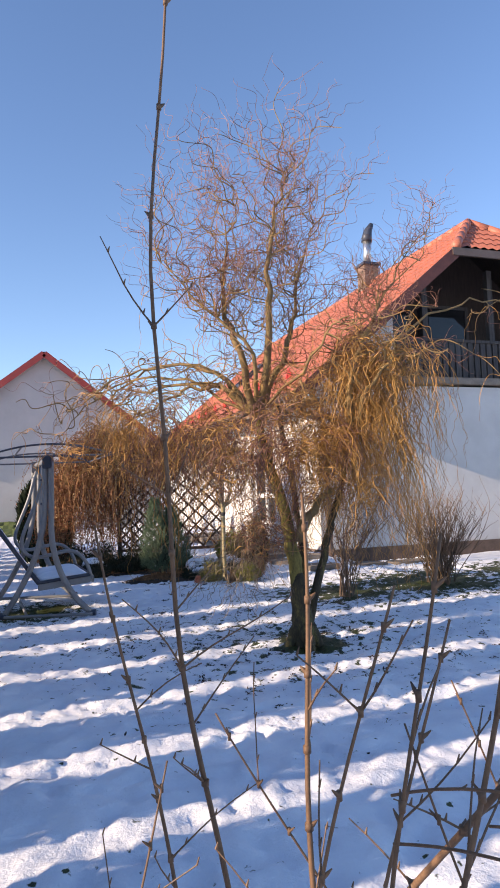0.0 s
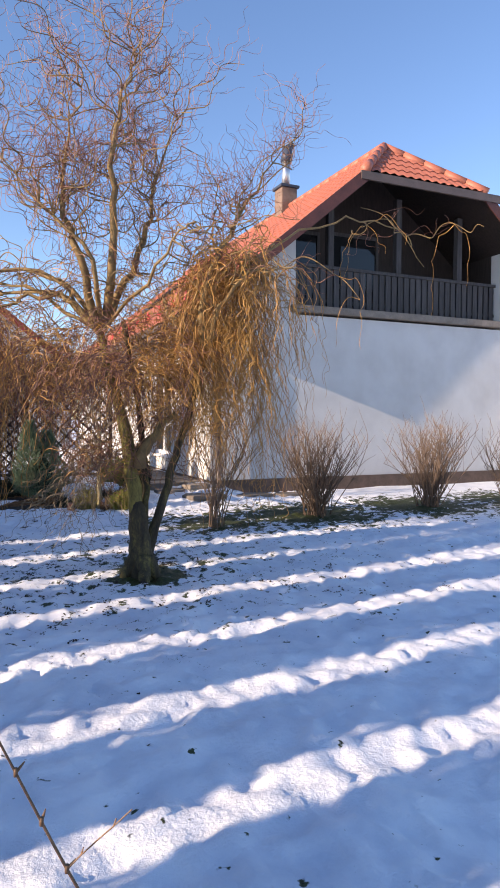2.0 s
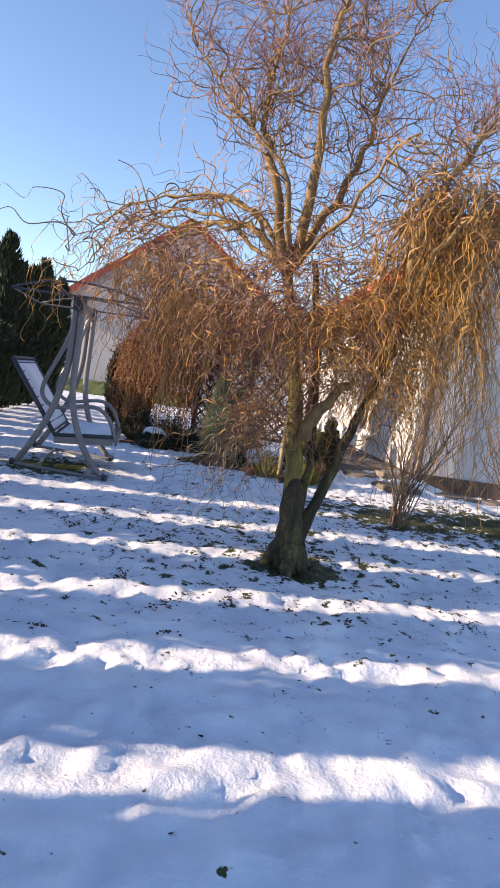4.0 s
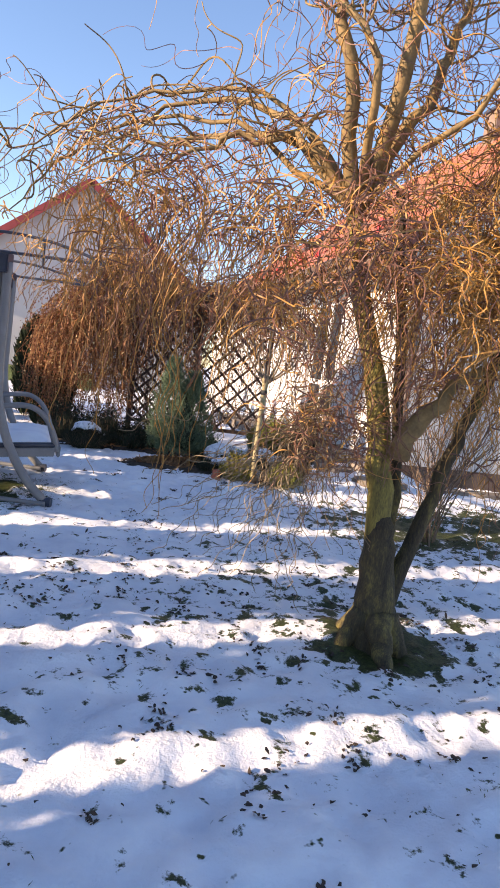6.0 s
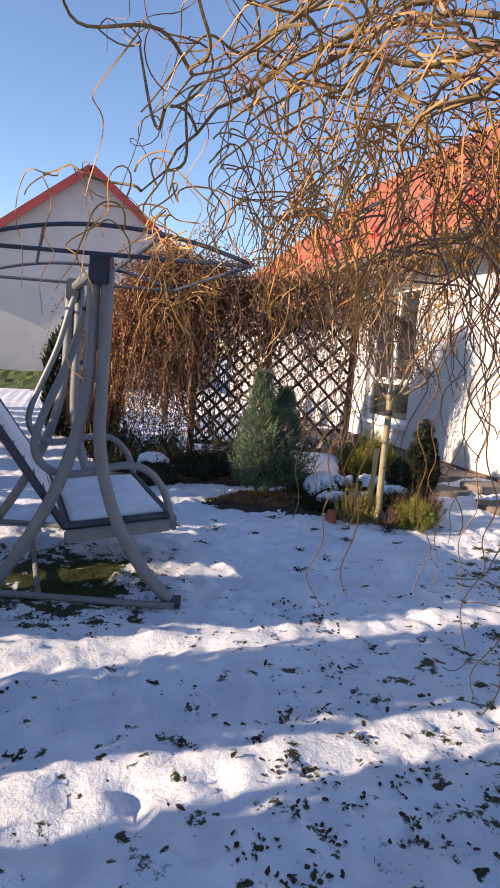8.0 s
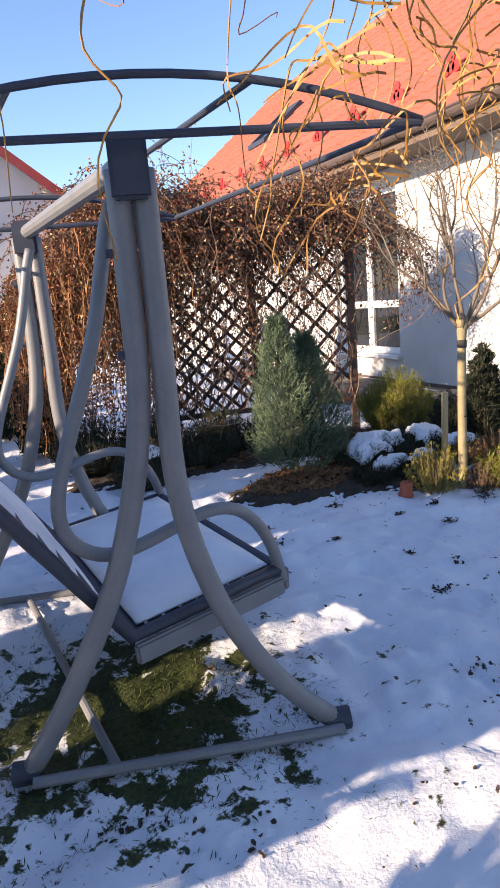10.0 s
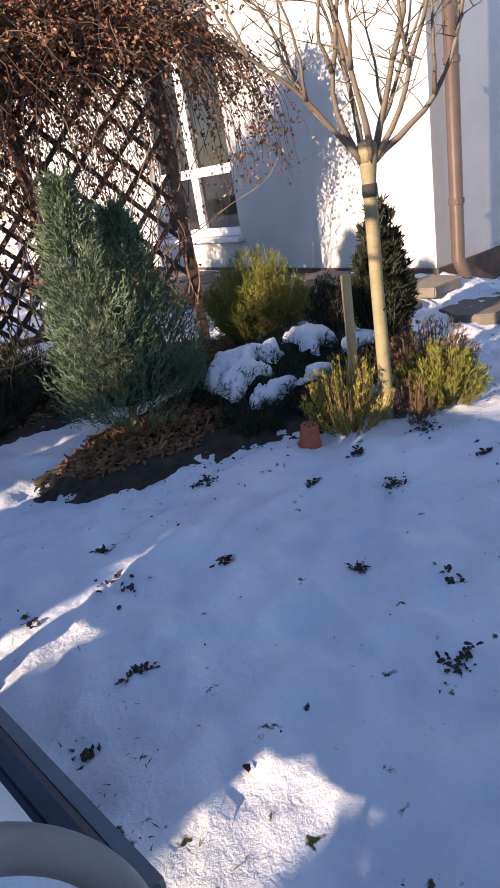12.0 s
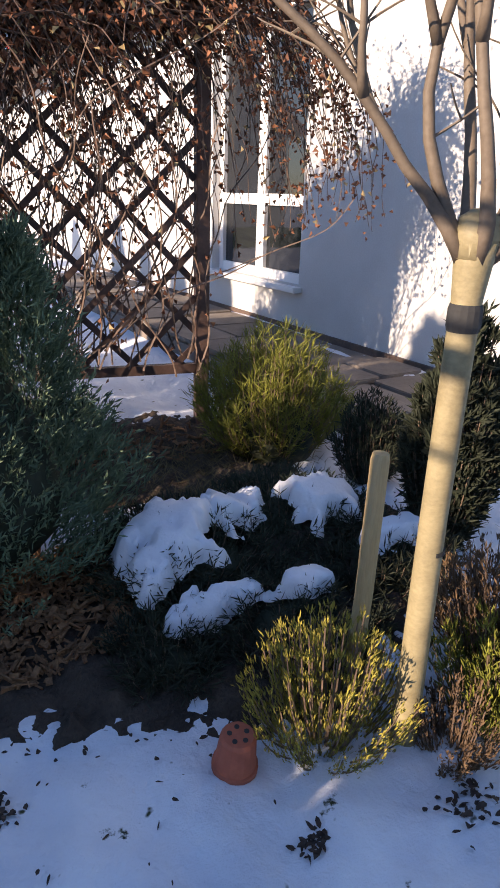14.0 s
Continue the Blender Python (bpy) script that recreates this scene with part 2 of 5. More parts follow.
# ---- building blocks ----
class Shape:
    """Vertices and faces of one mesh, filled piece by piece."""

    def __init__(self):
        self.v, self.f = [], []

    def poly(self, pts):
        n = len(self.v)
        self.v += [tuple(p) for p in pts]
        self.f.append(tuple(range(n, n + len(pts))))
        return self

    def prism(self, pts, way):
        """A flat outline pushed along a way."""
        n, k, way = len(self.v), len(pts), Vector(way)
        self.v += [tuple(p) for p in pts] + [tuple(Vector(p) + way) for p in pts]
        self.f += [tuple(range(n + k - 1, n - 1, -1)), tuple(range(n + k, n + 2 * k))]
        self.f += [(n + i, n + (i + 1) % k, n + k + (i + 1) % k, n + k + i) for i in range(k)]
        return self

    def box(self, x0, y0, z0, x1, y1, z1):
        return self.prism([(x0, y0, z0), (x1, y0, z0), (x1, y1, z0), (x0, y1, z0)], (0, 0, z1 - z0))

    def beam(self, a, b, w, h, up=(0, 0, 1)):
        """A straight bar of rectangular section from a to b."""
        a, b = Vector(a), Vector(b)
        d = (b - a).normalized()
        s = d.cross(Vector(up))
        s = s.normalized() if s.length > 1e-5 else Vector((1, 0, 0))
        u = s.cross(d)
        s, u = s * w / 2, u * h / 2
        return self.prism([a - s - u, a + s - u, a + s + u, a - s + u], b - a)

    def tube(self, pts, radii, sides=6, cap=True):
        pts = np.asarray(pts, float)
        k = len(pts)
        radii = np.full(k, radii, float) if np.isscalar(radii) else np.asarray(radii, float)
        tan = np.gradient(pts, axis=0)
        tan /= np.linalg.norm(tan, axis=1)[:, None] + 1e-12
        ref = np.array((0.31, 0.95, 0.05)) if abs(tan[0, 2]) > 0.7 else np.array((0.0, 0.05, 1.0))
        s = np.cross(tan, ref)
        s /= np.linalg.norm(s, axis=1)[:, None] + 1e-12
        u = np.cross(s, tan)
        ang = np.arange(sides) * 2 * np.pi / sides
        ring = pts[:, None] + radii[:, None, None] * (np.cos(ang)[None, :, None] * s[:, None] + np.sin(ang)[None, :, None] * u[:, None])
        n = len(self.v)
        self.v += [tuple(p) for p in ring.reshape(-1, 3)]
        for i in range(k - 1):
            a, b = n + i * sides, n + (i + 1) * sides
            self.f += [(a + j, a + (j + 1) % sides, b + (j + 1) % sides, b + j) for j in range(sides)]
        if cap:
            self.f += [tuple(range(n + sides - 1, n - 1, -1)), tuple(range(n + (k - 1) * sides, n + k * sides))]
        return self

    def leaf(self, p, d, n, length, width, fold=0.25):
        """A small folded blade at p that points along d."""
        p, d, n = Vector(p), Vector(d).normalized(), Vector(n)
        s = d.cross(n)
        s = s.normalized() if s.length > 1e-4 else d.orthogonal().normalized()
        u = s.cross(d) * width * fold
        k = len(self.v)
        m = p + d * length * 0.5
        self.v += [tuple(p), tuple(m + s * width / 2 + u), tuple(p + d * length), tuple(m - s * width / 2 + u)]
        self.f += [(k, k + 1, k + 2), (k, k + 2, k + 3)]
        return self

    def scrap(self, p, d, n, length, width):
        """A small curled oval: a dead leaf lying on the ground."""
        p, d, n = Vector(p), Vector(d).normalized(), Vector(n).normalized()
        s = d.cross(n)
        s = s.normalized() if s.length > 1e-4 else d.orthogonal().normalized()
        k, w, u = len(self.v), width / 2, n * width
        self.v += [tuple(p), tuple(p + d * length * 0.3 + s * w + u * 0.35), tuple(p + d * length * 0.75 + s * w * 0.8 + u * 0.5), tuple(p + d * length + u * 0.25), tuple(p + d * length * 0.7 - s * w * 0.85 + u * 0.15), tuple(p + d * length * 0.25 - s * w + u * 0.4)]
        self.f += [(k, k + 1, k + 5), (k + 1, k + 2, k + 4, k + 5), (k + 2, k + 3, k + 4)]
        return self

    def mesh(self, name, mat, smooth=False):
        me = bpy.data.meshes.new(name)
        me.from_pydata(self.v, [], self.f)
        me.materials.append(mat)
        if smooth:
            me.shade_smooth()
        me.update()
        return me


def part(name, shape, mat, parent=None, label="", smooth=False, bevel=0.0):
    me = shape if isinstance(shape, bpy.types.Mesh) else shape.mesh(name, mat, smooth)
    if bevel:
        bm = bmesh.new()
        bm.from_mesh(me)
        bmesh.ops.recalc_face_normals(bm, faces=bm.faces)
        bmesh.ops.bevel(bm, geom=[e for e in bm.edges if e.calc_face_angle(0) > 0.5], offset=bevel, segments=2, affect="EDGES", clamp_overlap=True)
        bm.to_mesh(me)
        bm.free()
    ob = new(name, me)
    if parent:
        ob.parent = parent
        ob.matrix_parent_inverse = parent.matrix_world.inverted()
    if label:
        tagged(ob, label)
    return ob


def thing(name, at, label, category, group="", kind=""):
    ob = new(name)
    ob.location = at
    ob.matrix_world = Matrix.Translation(at)
    return tagged(ob, label, category, group, kind)


RNG = np.random.default_rng(7)


def lawn(x, y):
    """Height of the ground: flat lawn, a gentle rise to the house and a planted mound."""
    rise = 0.2 * min(1.0, max(0.0, (x + 1.3) / 1.1)) * min(1.0, max(0.0, (y + 0.9) / 0.8)) * min(1.0, max(0.0, (0.6 - x) / 0.6))
    bed = 0.16 * math.exp(-(((x + 1.75) / 0.75) ** 2 + ((y + 0.35) / 0.6) ** 2))
    return max(rise, 0.0) + bed * (1 - rise / 0.2)


def relief(x, y):
    """The lawn's height with the lumps and dents of trodden snow."""
    p = Vector((x, y, 0))
    z = lawn(x, y) + 0.022 * noise.noise(p * 1.7) + 0.014 * noise.noise(p * 4.6)
    lump = 1.0 - abs(noise.noise(p * 5.2 + Vector((3, 9, 0))))
    crust = 1.0 - abs(noise.noise(Vector((p.x * 7.5 + p.y * 2.0, p.y * 4.5, 5.0))))
    z += 0.03 * (lump - 0.75) + 0.034 * (crust - 0.75) + 0.02 * noise.noise(p * 11.0) + 0.009 * noise.noise(p * 24.0)
    trod = max(0.0, noise.noise(p * 3.1 + Vector((7, 3, 0))))
    return z - 0.06 * trod * trod


# ---- ground: one sheet to the horizon ----
def build_ground():
    def steps(lo, hi, fine, far):
        a = list(np.arange(lo, hi, fine))
        g, out_hi, x = fine, [], hi
        while x < far:
            out_hi.append(x)
            g *= 1.35
            x += g
        g, out_lo, x = fine, [], lo - fine
        while x > -far:
            out_lo.append(x)
            g *= 1.35
            x -= g
        return np.array(out_lo[::-1] + a + out_hi + [far])
    xs, ys = steps(-7.0, 2.0, 0.038, 900), steps(-10.5, 1.0, 0.038, 900)
    v = []
    for y in ys:
        for x in xs:
            z = lawn(x, y)
            if -9 < x < 9 and -13 < y < 12:
                z = relief(x, y)
            v.append((x, y, z))
    w = len(xs)
    f = [(j * w + i, j * w + i + 1, (j + 1) * w + i + 1, (j + 1) * w + i) for j in range(len(ys) - 1) for i in range(w - 1)]
    me = bpy.data.meshes.new("ground")
    me.from_pydata(v, [], f)
    me.materials.append(M_GROUND)
    me.shade_smooth()
    tagged(new("ground", me), "snow covered lawn with grass showing through", "ground", kind="structure")


build_ground()

# ---- the house ----
RIDGE_X, RIDGE_Z, EAVE_Z, OVER, PITCH = 4.15, 6.89, 2.95, 0.6, 0.83
HOUSE_W, HOUSE_L, FRONT = 8.2, 13.2, -0.5
HIP_Z, BASE = 5.72, 0.24


def roof_z(x):
    return EAVE_Z + PITCH * (min(x, 2 * RIDGE_X - x) + OVER)


def profiled(corners, along, down, mat_name, rows=0.35, wave=0.19, deep=0.018):
    """A roof slope of pressed tile sheet inside a flat outline: corners (a, s), a along the eave, s up the slope."""
    origin, along, down = Vector(corners[0]), Vector(along).normalized(), Vector(down).normalized()
    nrm = along.cross(down).normalized()
    if nrm.z < 0:
        nrm = -nrm
    loc = [((Vector(c) - origin).dot(along), (Vector(c) - origin).dot(down)) for c in corners]
    a0, a1 = min(p[0] for p in loc), max(p[0] for p in loc)
    s0, s1 = min(p[1] for p in loc), max(p[1] for p in loc)

    def span(s):
        hits = []
        for (pa, ps), (qa, qs) in zip(loc, loc[1:] + loc[:1]):
            if abs(ps - qs) > 1e-6 and min(ps, qs) - 1e-6 <= s <= max(ps, qs) + 1e-6:
                hits.append(pa + (qa - pa) * (s - ps) / (qs - ps))
            elif abs(ps - qs) <= 1e-6 and abs(ps - s) < 1e-6:
                hits += [pa, qa]
        return (min(hits), max(hits)) if hits else (a0, a0)
    sh, per = Shape(), 4
    cols = max(4, int((a1 - a0) / wave * per))
    lines = []
    k = int((s1 - s0) / rows) + 1
    for i in range(k):
        lo, hi = s0 + i * rows, min(s0 + (i + 1) * rows, s1)
        if hi - lo < 0.02:
            continue
        lines += [(lo + 1e-4, 0.022), (hi - 1e-4, 0.0)]
    for s, lift in lines:
        l, r = span(s)
        for j in range(cols + 1):
            a = a0 + (a1 - a0) * j / cols
            a = min(max(a, l), r)
            h = lift + deep * math.sin(2 * math.pi * a / wave)
            sh.v.append(tuple(origin + along * a + down * s + nrm * h))
    w = cols + 1
    sh.f = [(j * w + i, j * w + i + 1, (j + 1) * w + i + 1, (j + 1) * w + i) for j in range(len(lines) - 1) for i in range(cols)]
    return sh


def build_house():
    h = thing("house", (0, 0, 0), "white rendered house with red tiled half-hipped roof and loggia", "house")
    lo, hi = 1.62, 6.5
    rz = lambda x: roof_z(x) - 0.14
    wall = Shape()
    # front gable: full width below the loggia, two piers beside it
    wall.box(0, 0, BASE, HOUSE_W, 0.32, 3.17)
    wall.prism([(0, 0, 3.17), (lo, 0, 3.17), (lo, 0, rz(lo)), (0, 0, rz(0))], (0, 0.32, 0))
    wall.prism([(hi, 0, 3.17), (HOUSE_W, 0, 3.17), (HOUSE_W, 0, rz(HOUSE_W)), (hi, 0, rz(hi))], (0, 0.32, 0))
    part("gable_wall", wall, M_PLASTER, h)
    # side wall with the opening of the garden window
    y0, y1, z0, z1 = 2.28, 3.74, 0.55, 2.62
    side = Shape()
    side.box(0, 0.32, BASE, 0.32, y0, 2.86).box(0, y1, BASE, 0.32, HOUSE_L, 2.86)
    side.box(0, y0, BASE, 0.32, y1, z0).box(0, y0, z1, 0.32, y1, 2.86)
    part("side_wall", side, M_PLASTER, h)
    back = Shape().box(HOUSE_W - 0.3, 0.32, BASE, HOUSE_W, HOUSE_L, 2.86).box(0.32, HOUSE_L - 0.3, BASE, HOUSE_W - 0.3, HOUSE_L, 2.86)
    back.box(0.33, 2.0, BASE, 2.4, 2.05, 2.7).box(0.33, 4.0, BASE, 2.4, 4.05, 2.7).box(2.4, 2.0, BASE, 2.45, 4.05, 2.7)
    part("back_wall", back, M_PLASTER, h)
    part("plinth", Shape().box(-0.025, -0.03, -0.1, HOUSE_W + 0.02, 0.3, BASE).box(-0.025, 0.3, -0.1, 0.3, HOUSE_L, BASE), M_PLINTH, h, "dark brown plinth")
    # loggia: slab, back boards, side boards, railing
    part("balcony_slab", Shape().box(lo - 0.1, -0.09, 3.21, hi + 0.12, 1.6, 3.34), M_SLAB, h, "weathered grey-brown balcony slab", bevel=0.012)
    logg = Shape().prism([(lo, 1.5, 3.33), (hi, 1.5, 3.33), (hi, 1.5, rz(hi)), (RIDGE_X, 1.5, RIDGE_Z - 0.2), (lo, 1.5, rz(lo))], (0, 0.06, 0))
    logg.box(lo - 0.06, 0.32, 3.33, lo, 1.5, rz(lo)).box(hi, 0.32, 3.33, hi + 0.06, 1.5, rz(hi))
    part("loggia_lining", logg, M_DARKWOOD, h)
    rail = part("balcony_railing", Shape().beam((lo, 0.22, 4.12), (hi, 0.22, 4.12), 0.07, 0.06).beam((lo, 0.25, 3.5), (hi, 0.25, 3.5), 0.04, 0.06), M_GREYWOOD, h, "weathered board railing")
    board = Shape().box(-0.055, -0.012, 3.36, 0.055, 0.012, 4.1).mesh("board", M_GREYWOOD)
    n = 33
    for i in range(n):
        b = part("board", board, None, rail)
        b.location = (lo + 0.1 + (hi - lo - 0.2) * i / (n - 1), 0.22, 0)
    for x in (lo + 0.9, lo + 2.45, hi - 0.9):
        part("post", Shape().box(x - 0.06, 0.28, 3.33, x + 0.06, 0.4, rz(x) - 0.1 if rz(x) < HIP_Z else HIP_Z - 0.1), M_GREYWOOD, h)
    # glazed door and window at the back of the loggia
    for xa, xb, za, zb in ((2.15, 2.95, 3.4, 5.15), (3.15, 4.4, 4.05, 5.2)):
        fr = Shape().box(xa, 1.44, za, xa + 0.07, 1.496, zb).box(xb - 0.07, 1.44, za, xb, 1.496, zb)
        fr.box(xa + 0.07, 1.444, zb - 0.07, xb - 0.07, 1.492, zb).box(xa + 0.07, 1.444, za, xb - 0.07, 1.492, za + 0.08)
        w = part("loggia_window", fr, M_GREYWOOD, h, "grey framed glazing of the loggia")
        part("pane", Shape().box(xa + 0.07, 1.465, za + 0.08, xb - 0.07, 1.475, zb - 0.07), M_GLASS, w)
    # roof slopes; the front ends in a half hip
    fx = lambda z: (z - EAVE_Z) / PITCH - OVER
    hl, hr = fx(HIP_Z), 2 * RIDGE_X - fx(HIP_Z)
    hy = 0.95
    L0, L1 = (-OVER, FRONT, EAVE_Z), (-OVER, HOUSE_L + 0.4, EAVE_Z)
    R0, R1 = (2 * RIDGE_X + OVER, FRONT, EAVE_Z), (2 * RIDGE_X + OVER, HOUSE_L + 0.4, EAVE_Z)
    top0, top1 = (RIDGE_X, hy, RIDGE_Z), (RIDGE_X, HOUSE_L + 0.4, RIDGE_Z)
    for pts, along, down in (([L0, L1, top1, top0, (hl, FRONT, HIP_Z)], (0, 1, 0), (1, 0, PITCH)),
                             ([R0, R1, top1, top0, (hr, FRONT, HIP_Z)], (0, 1, 0), (-1, 0, PITCH)),
                             ([(hl, FRONT, HIP_Z), (hr, FRONT, HIP_Z), top0], (1, 0, 0), (0, hy - FRONT, RIDGE_Z - HIP_Z))):
        slope = part("roof_slope", profiled(pts, along, down, "roof"), M_ROOF, h, smooth=False)
        under = Shape()
        k = len(pts)
        nrm = Vector(along).cross(Vector(down)).normalized()
        if nrm.z > 0:
            nrm = -nrm
        under.prism([Vector(p) + nrm * 0.03 for p in pts], nrm * 0.1)
        part("roof_boarding", under, M_DARKWOOD, slope)
    # barge boards along the rakes and the hip's eave
    for a, b in ((L0, (hl, FRONT, HIP_Z)), (R0, (hr, FRONT, HIP_Z))):
        part("barge_board", Shape().beam(Vector(a) + Vector((0, -0.012, -0.1)), Vector(b) + Vector((0, -0.012, -0.1)), 0.03, 0.2), M_ROOF_DARK, h, bevel=0.004)
    part("hip_board", Shape().beam((hl - 0.1, FRONT - 0.02, HIP_Z - 0.1), (hr + 0.42, FRONT - 0.02, HIP_Z - 0.1), 0.05, 0.15), M_GUTTER, h, bevel=0.004)
    # ridge and hip caps
    for a, b in ((top0, top1), ((hl, FRONT, HIP_Z), top0), ((hr, FRONT, HIP_Z), top0)):
        a, b = Vector(a), Vector(b)
        k = max(2, int((b - a).length / 0.4))
        for i in range(k):
            p, q = a.lerp(b, i / k), a.lerp(b, (i + 1.08) / k)
            part("ridge_cap", Shape().tube([p + Vector((0, 0, 0.0)), q + Vector((0, 0, 0.02))], [0.1, 0.085], 8), M_ROOF, h, smooth=True)
    # eaves of the garden side: soffit boards, fascia, gutter
    part("soffit", Shape().box(-OVER + 0.03, FRONT + 0.03, 2.80, 0.0, HOUSE_L + 0.3, 2.85), M_SOFFIT, h, "brown board soffit")
    part("soffit", Shape().box(HOUSE_W, FRONT + 0.03, 2.80, HOUSE_W + OVER - 0.05, HOUSE_L + 0.3, 2.85), M_SOFFIT, h)
    part("fascia", Shape().box(-OVER + 0.005, FRONT, 2.78, -OVER + 0.03, HOUSE_L + 0.3, 2.93), M_SOFFIT, h)
    for gx in (-OVER - 0.05, 2 * RIDGE_X + OVER + 0.05):
        g = Shape()
        ang = [math.pi * (1 + i / 8) for i in range(9)]
        for y in (FRONT - 0.05, HOUSE_L + 0.4):
            g.v += [(gx + 0.072 * math.cos(t), y, 2.93 + 0.075 * math.sin(t)) for t in ang] + [(gx + 0.062 * math.cos(t), y, 2.93 + 0.065 * math.sin(t)) for t in ang[::-1]]
        n = 18
        g.f = [(i, (i + 1) % n, n + (i + 1) % n, n + i) for i in range(n)] + [tuple(range(n)), tuple(range(2 * n - 1, n - 1, -1))]
        gutter = part("gutter", g, M_GUTTER, h, "brown half-round gutter", smooth=False)
        bead = Shape().tube([(gx - 0.075 if gx < 0 else gx + 0.075, FRONT - 0.05, 2.935), (gx - 0.075 if gx < 0 else gx + 0.075, HOUSE_L + 0.4, 2.935)], 0.012, 6)
        part("gutter_bead", bead, M_GUTTER, gutter)
        for y in np.arange(FRONT + 0.3, HOUSE_L, 0.75):
            part("gutter_bracket", Shape().tube([(gx + 0.08 * math.cos(t), y, 2.93 + 0.083 * math.sin(t)) for t in ang], 0.008, 4), M_GUTTER, gutter)
    # downpipes at the two front corners, fixed to the gable
    for px, s in ((0.1, -1), (HOUSE_W - 0.12, 1)):
        gx = -OVER - 0.05 if s < 0 else 2 * RIDGE_X + OVER + 0.05
        pipe = part("downpipe", Shape().tube([(gx, -0.16, 2.88), (gx, -0.15, 2.74), (px + s * 0.08, -0.12, 2.52), (px, -0.12, 2.4), (px, -0.12, 1.2), (px, -0.12, 0.28), (px, -0.2, 0.14)], 0.05, 12), M_GUTTER if s < 0 else M_FRAME, h, "brown downpipe" if s < 0 else "white downpipe", smooth=True)
        for z in (0.7, 1.6, 2.3):
            part("pipe_clip", Shape().tube([(px, -0.12, z - 0.02), (px, -0.12, z + 0.02)], 0.058, 12), M_GUTTER if s < 0 else M_FRAME, pipe)
    # garden window: frame, mullions, panes, sill, in the opening
    y0, y1, z0, z1, zt = 2.28, 3.74, 0.55, 2.62, 1.19
    ym = (y0 + y1) / 2
    fr = Shape()
    for a, b in ((y0, y0 + 0.07), (y1 - 0.07, y1), (ym - 0.06, ym + 0.06)):
        fr.box(0.08, a, z0, 0.16, b, z1)
    for a, b in ((z0, z0 + 0.08), (z1 - 0.08, z1), (zt - 0.045, zt + 0.045)):
        fr.box(0.084, y0 + 0.07, a, 0.156, ym - 0.06, b).box(0.084, ym + 0.06, a, 0.156, y1 - 0.07, b)
    win = part("window", fr, M_FRAME, h, "white framed garden window with dark panes")
    for a, b in ((y0 + 0.07, ym - 0.06), (ym + 0.06, y1 - 0.07)):
        for c, d in ((z0 + 0.08, zt - 0.045), (zt + 0.045, z1 - 0.08)):
            part("pane", Shape().box(0.115, a, c, 0.125, b, d), M_GLASS, win)
    part("sill", Shape().box(-0.08, y0 - 0.05, z0 - 0.045, 0.1, y1 + 0.05, z0 - 0.003), M_FRAME, win, bevel=0.006)
    # snow guards: small red three-lobed clips in a row above the eave
    for i in range(13):
        y = 1.3 + i * 0.92
        x = 0.06
        z = roof_z(x) + 0.03
        g = Shape()
        for dy, dz in ((-0.075, 0.02), (0.075, 0.02), (0, 0.12), (0, 0.03)):
            g.prism([(x - 0.05, y + dy + 0.062 * math.cos(t), z + dz + 0.06 * math.sin(t)) for t in np.linspace(0, 2 * math.pi, 9)[:-1]], (0.02, 0, 0))
        g.beam((x - 0.04, y, z), (x + 0.2, y, z + 0.2 * PITCH), 0.05, 0.008)
        part("snow_guard", g, M_GUARD, h)
    # skylight
    sk = Shape()
    a, b = Vector((1.15, 8.0, roof_z(1.15) + 0.07)), Vector((2.0, 8.0, roof_z(2.0) + 0.07))
    w = Vector((0, 0.78, 0))
    sk.beam(a, b, 0.07, 0.09).beam(a + w, b + w, 0.07, 0.09).beam(a, a + w, 0.07, 0.09).beam(b, b + w, 0.07, 0.09)
    lightw = part("skylight", sk, M_TUBEDARK, h, "dark framed roof window")
    part("pane", Shape().prism([a, b, b + w, a + w], (0, 0, 0.012)), M_GLASS, lightw)
    # chimney astride the ridge
    cx, cy = 4.1, 5.25
    ch = part("chimney", Shape().box(cx - 0.22, cy - 0.22, 6.5, cx + 0.22, cy + 0.22, 7.38), M_BRICK, h, bevel=0.01)
    part("chimney_slab", Shape().box(cx - 0.27, cy - 0.27, 7.38, cx + 0.27, cy + 0.27, 7.45), M_TUBEDARK, ch, bevel=0.008)
    part("flue", Shape().tube([(cx, cy, 7.45), (cx, cy, 8.18)], 0.11, 16), M_STEEL, ch, "bright steel flue", smooth=True)
    part("cowl", Shape().tube([(cx, cy, 8.1), (cx + 0.02, cy, 8.26), (cx + 0.07, cy, 8.44), (cx + 0.17, cy - 0.02, 8.62)], [0.15, 0.14, 0.11, 0.06], 12), M_TUBEDARK, ch, "dark chimney cowl", smooth=True)
    return h


build_house()


def build_yellow_box():
    t = thing("meter_box", (7.35, -0.2, 0.5), "yellow meter box on a post before the wall", "box")
    part("cabinet", Shape().box(7.0, -0.28, 0.75, 7.72, -0.1, 1.58), M_YELLOW, t, bevel=0.012)
    part("stand", Shape().box(7.1, -0.24, 0.0, 7.62, -0.14, 0.75), M_PLINTH, t)
    part("lid", Shape().box(6.98, -0.3, 1.58, 7.74, -0.08, 1.61), M_YELLOW, t, bevel=0.004)


build_yellow_box()


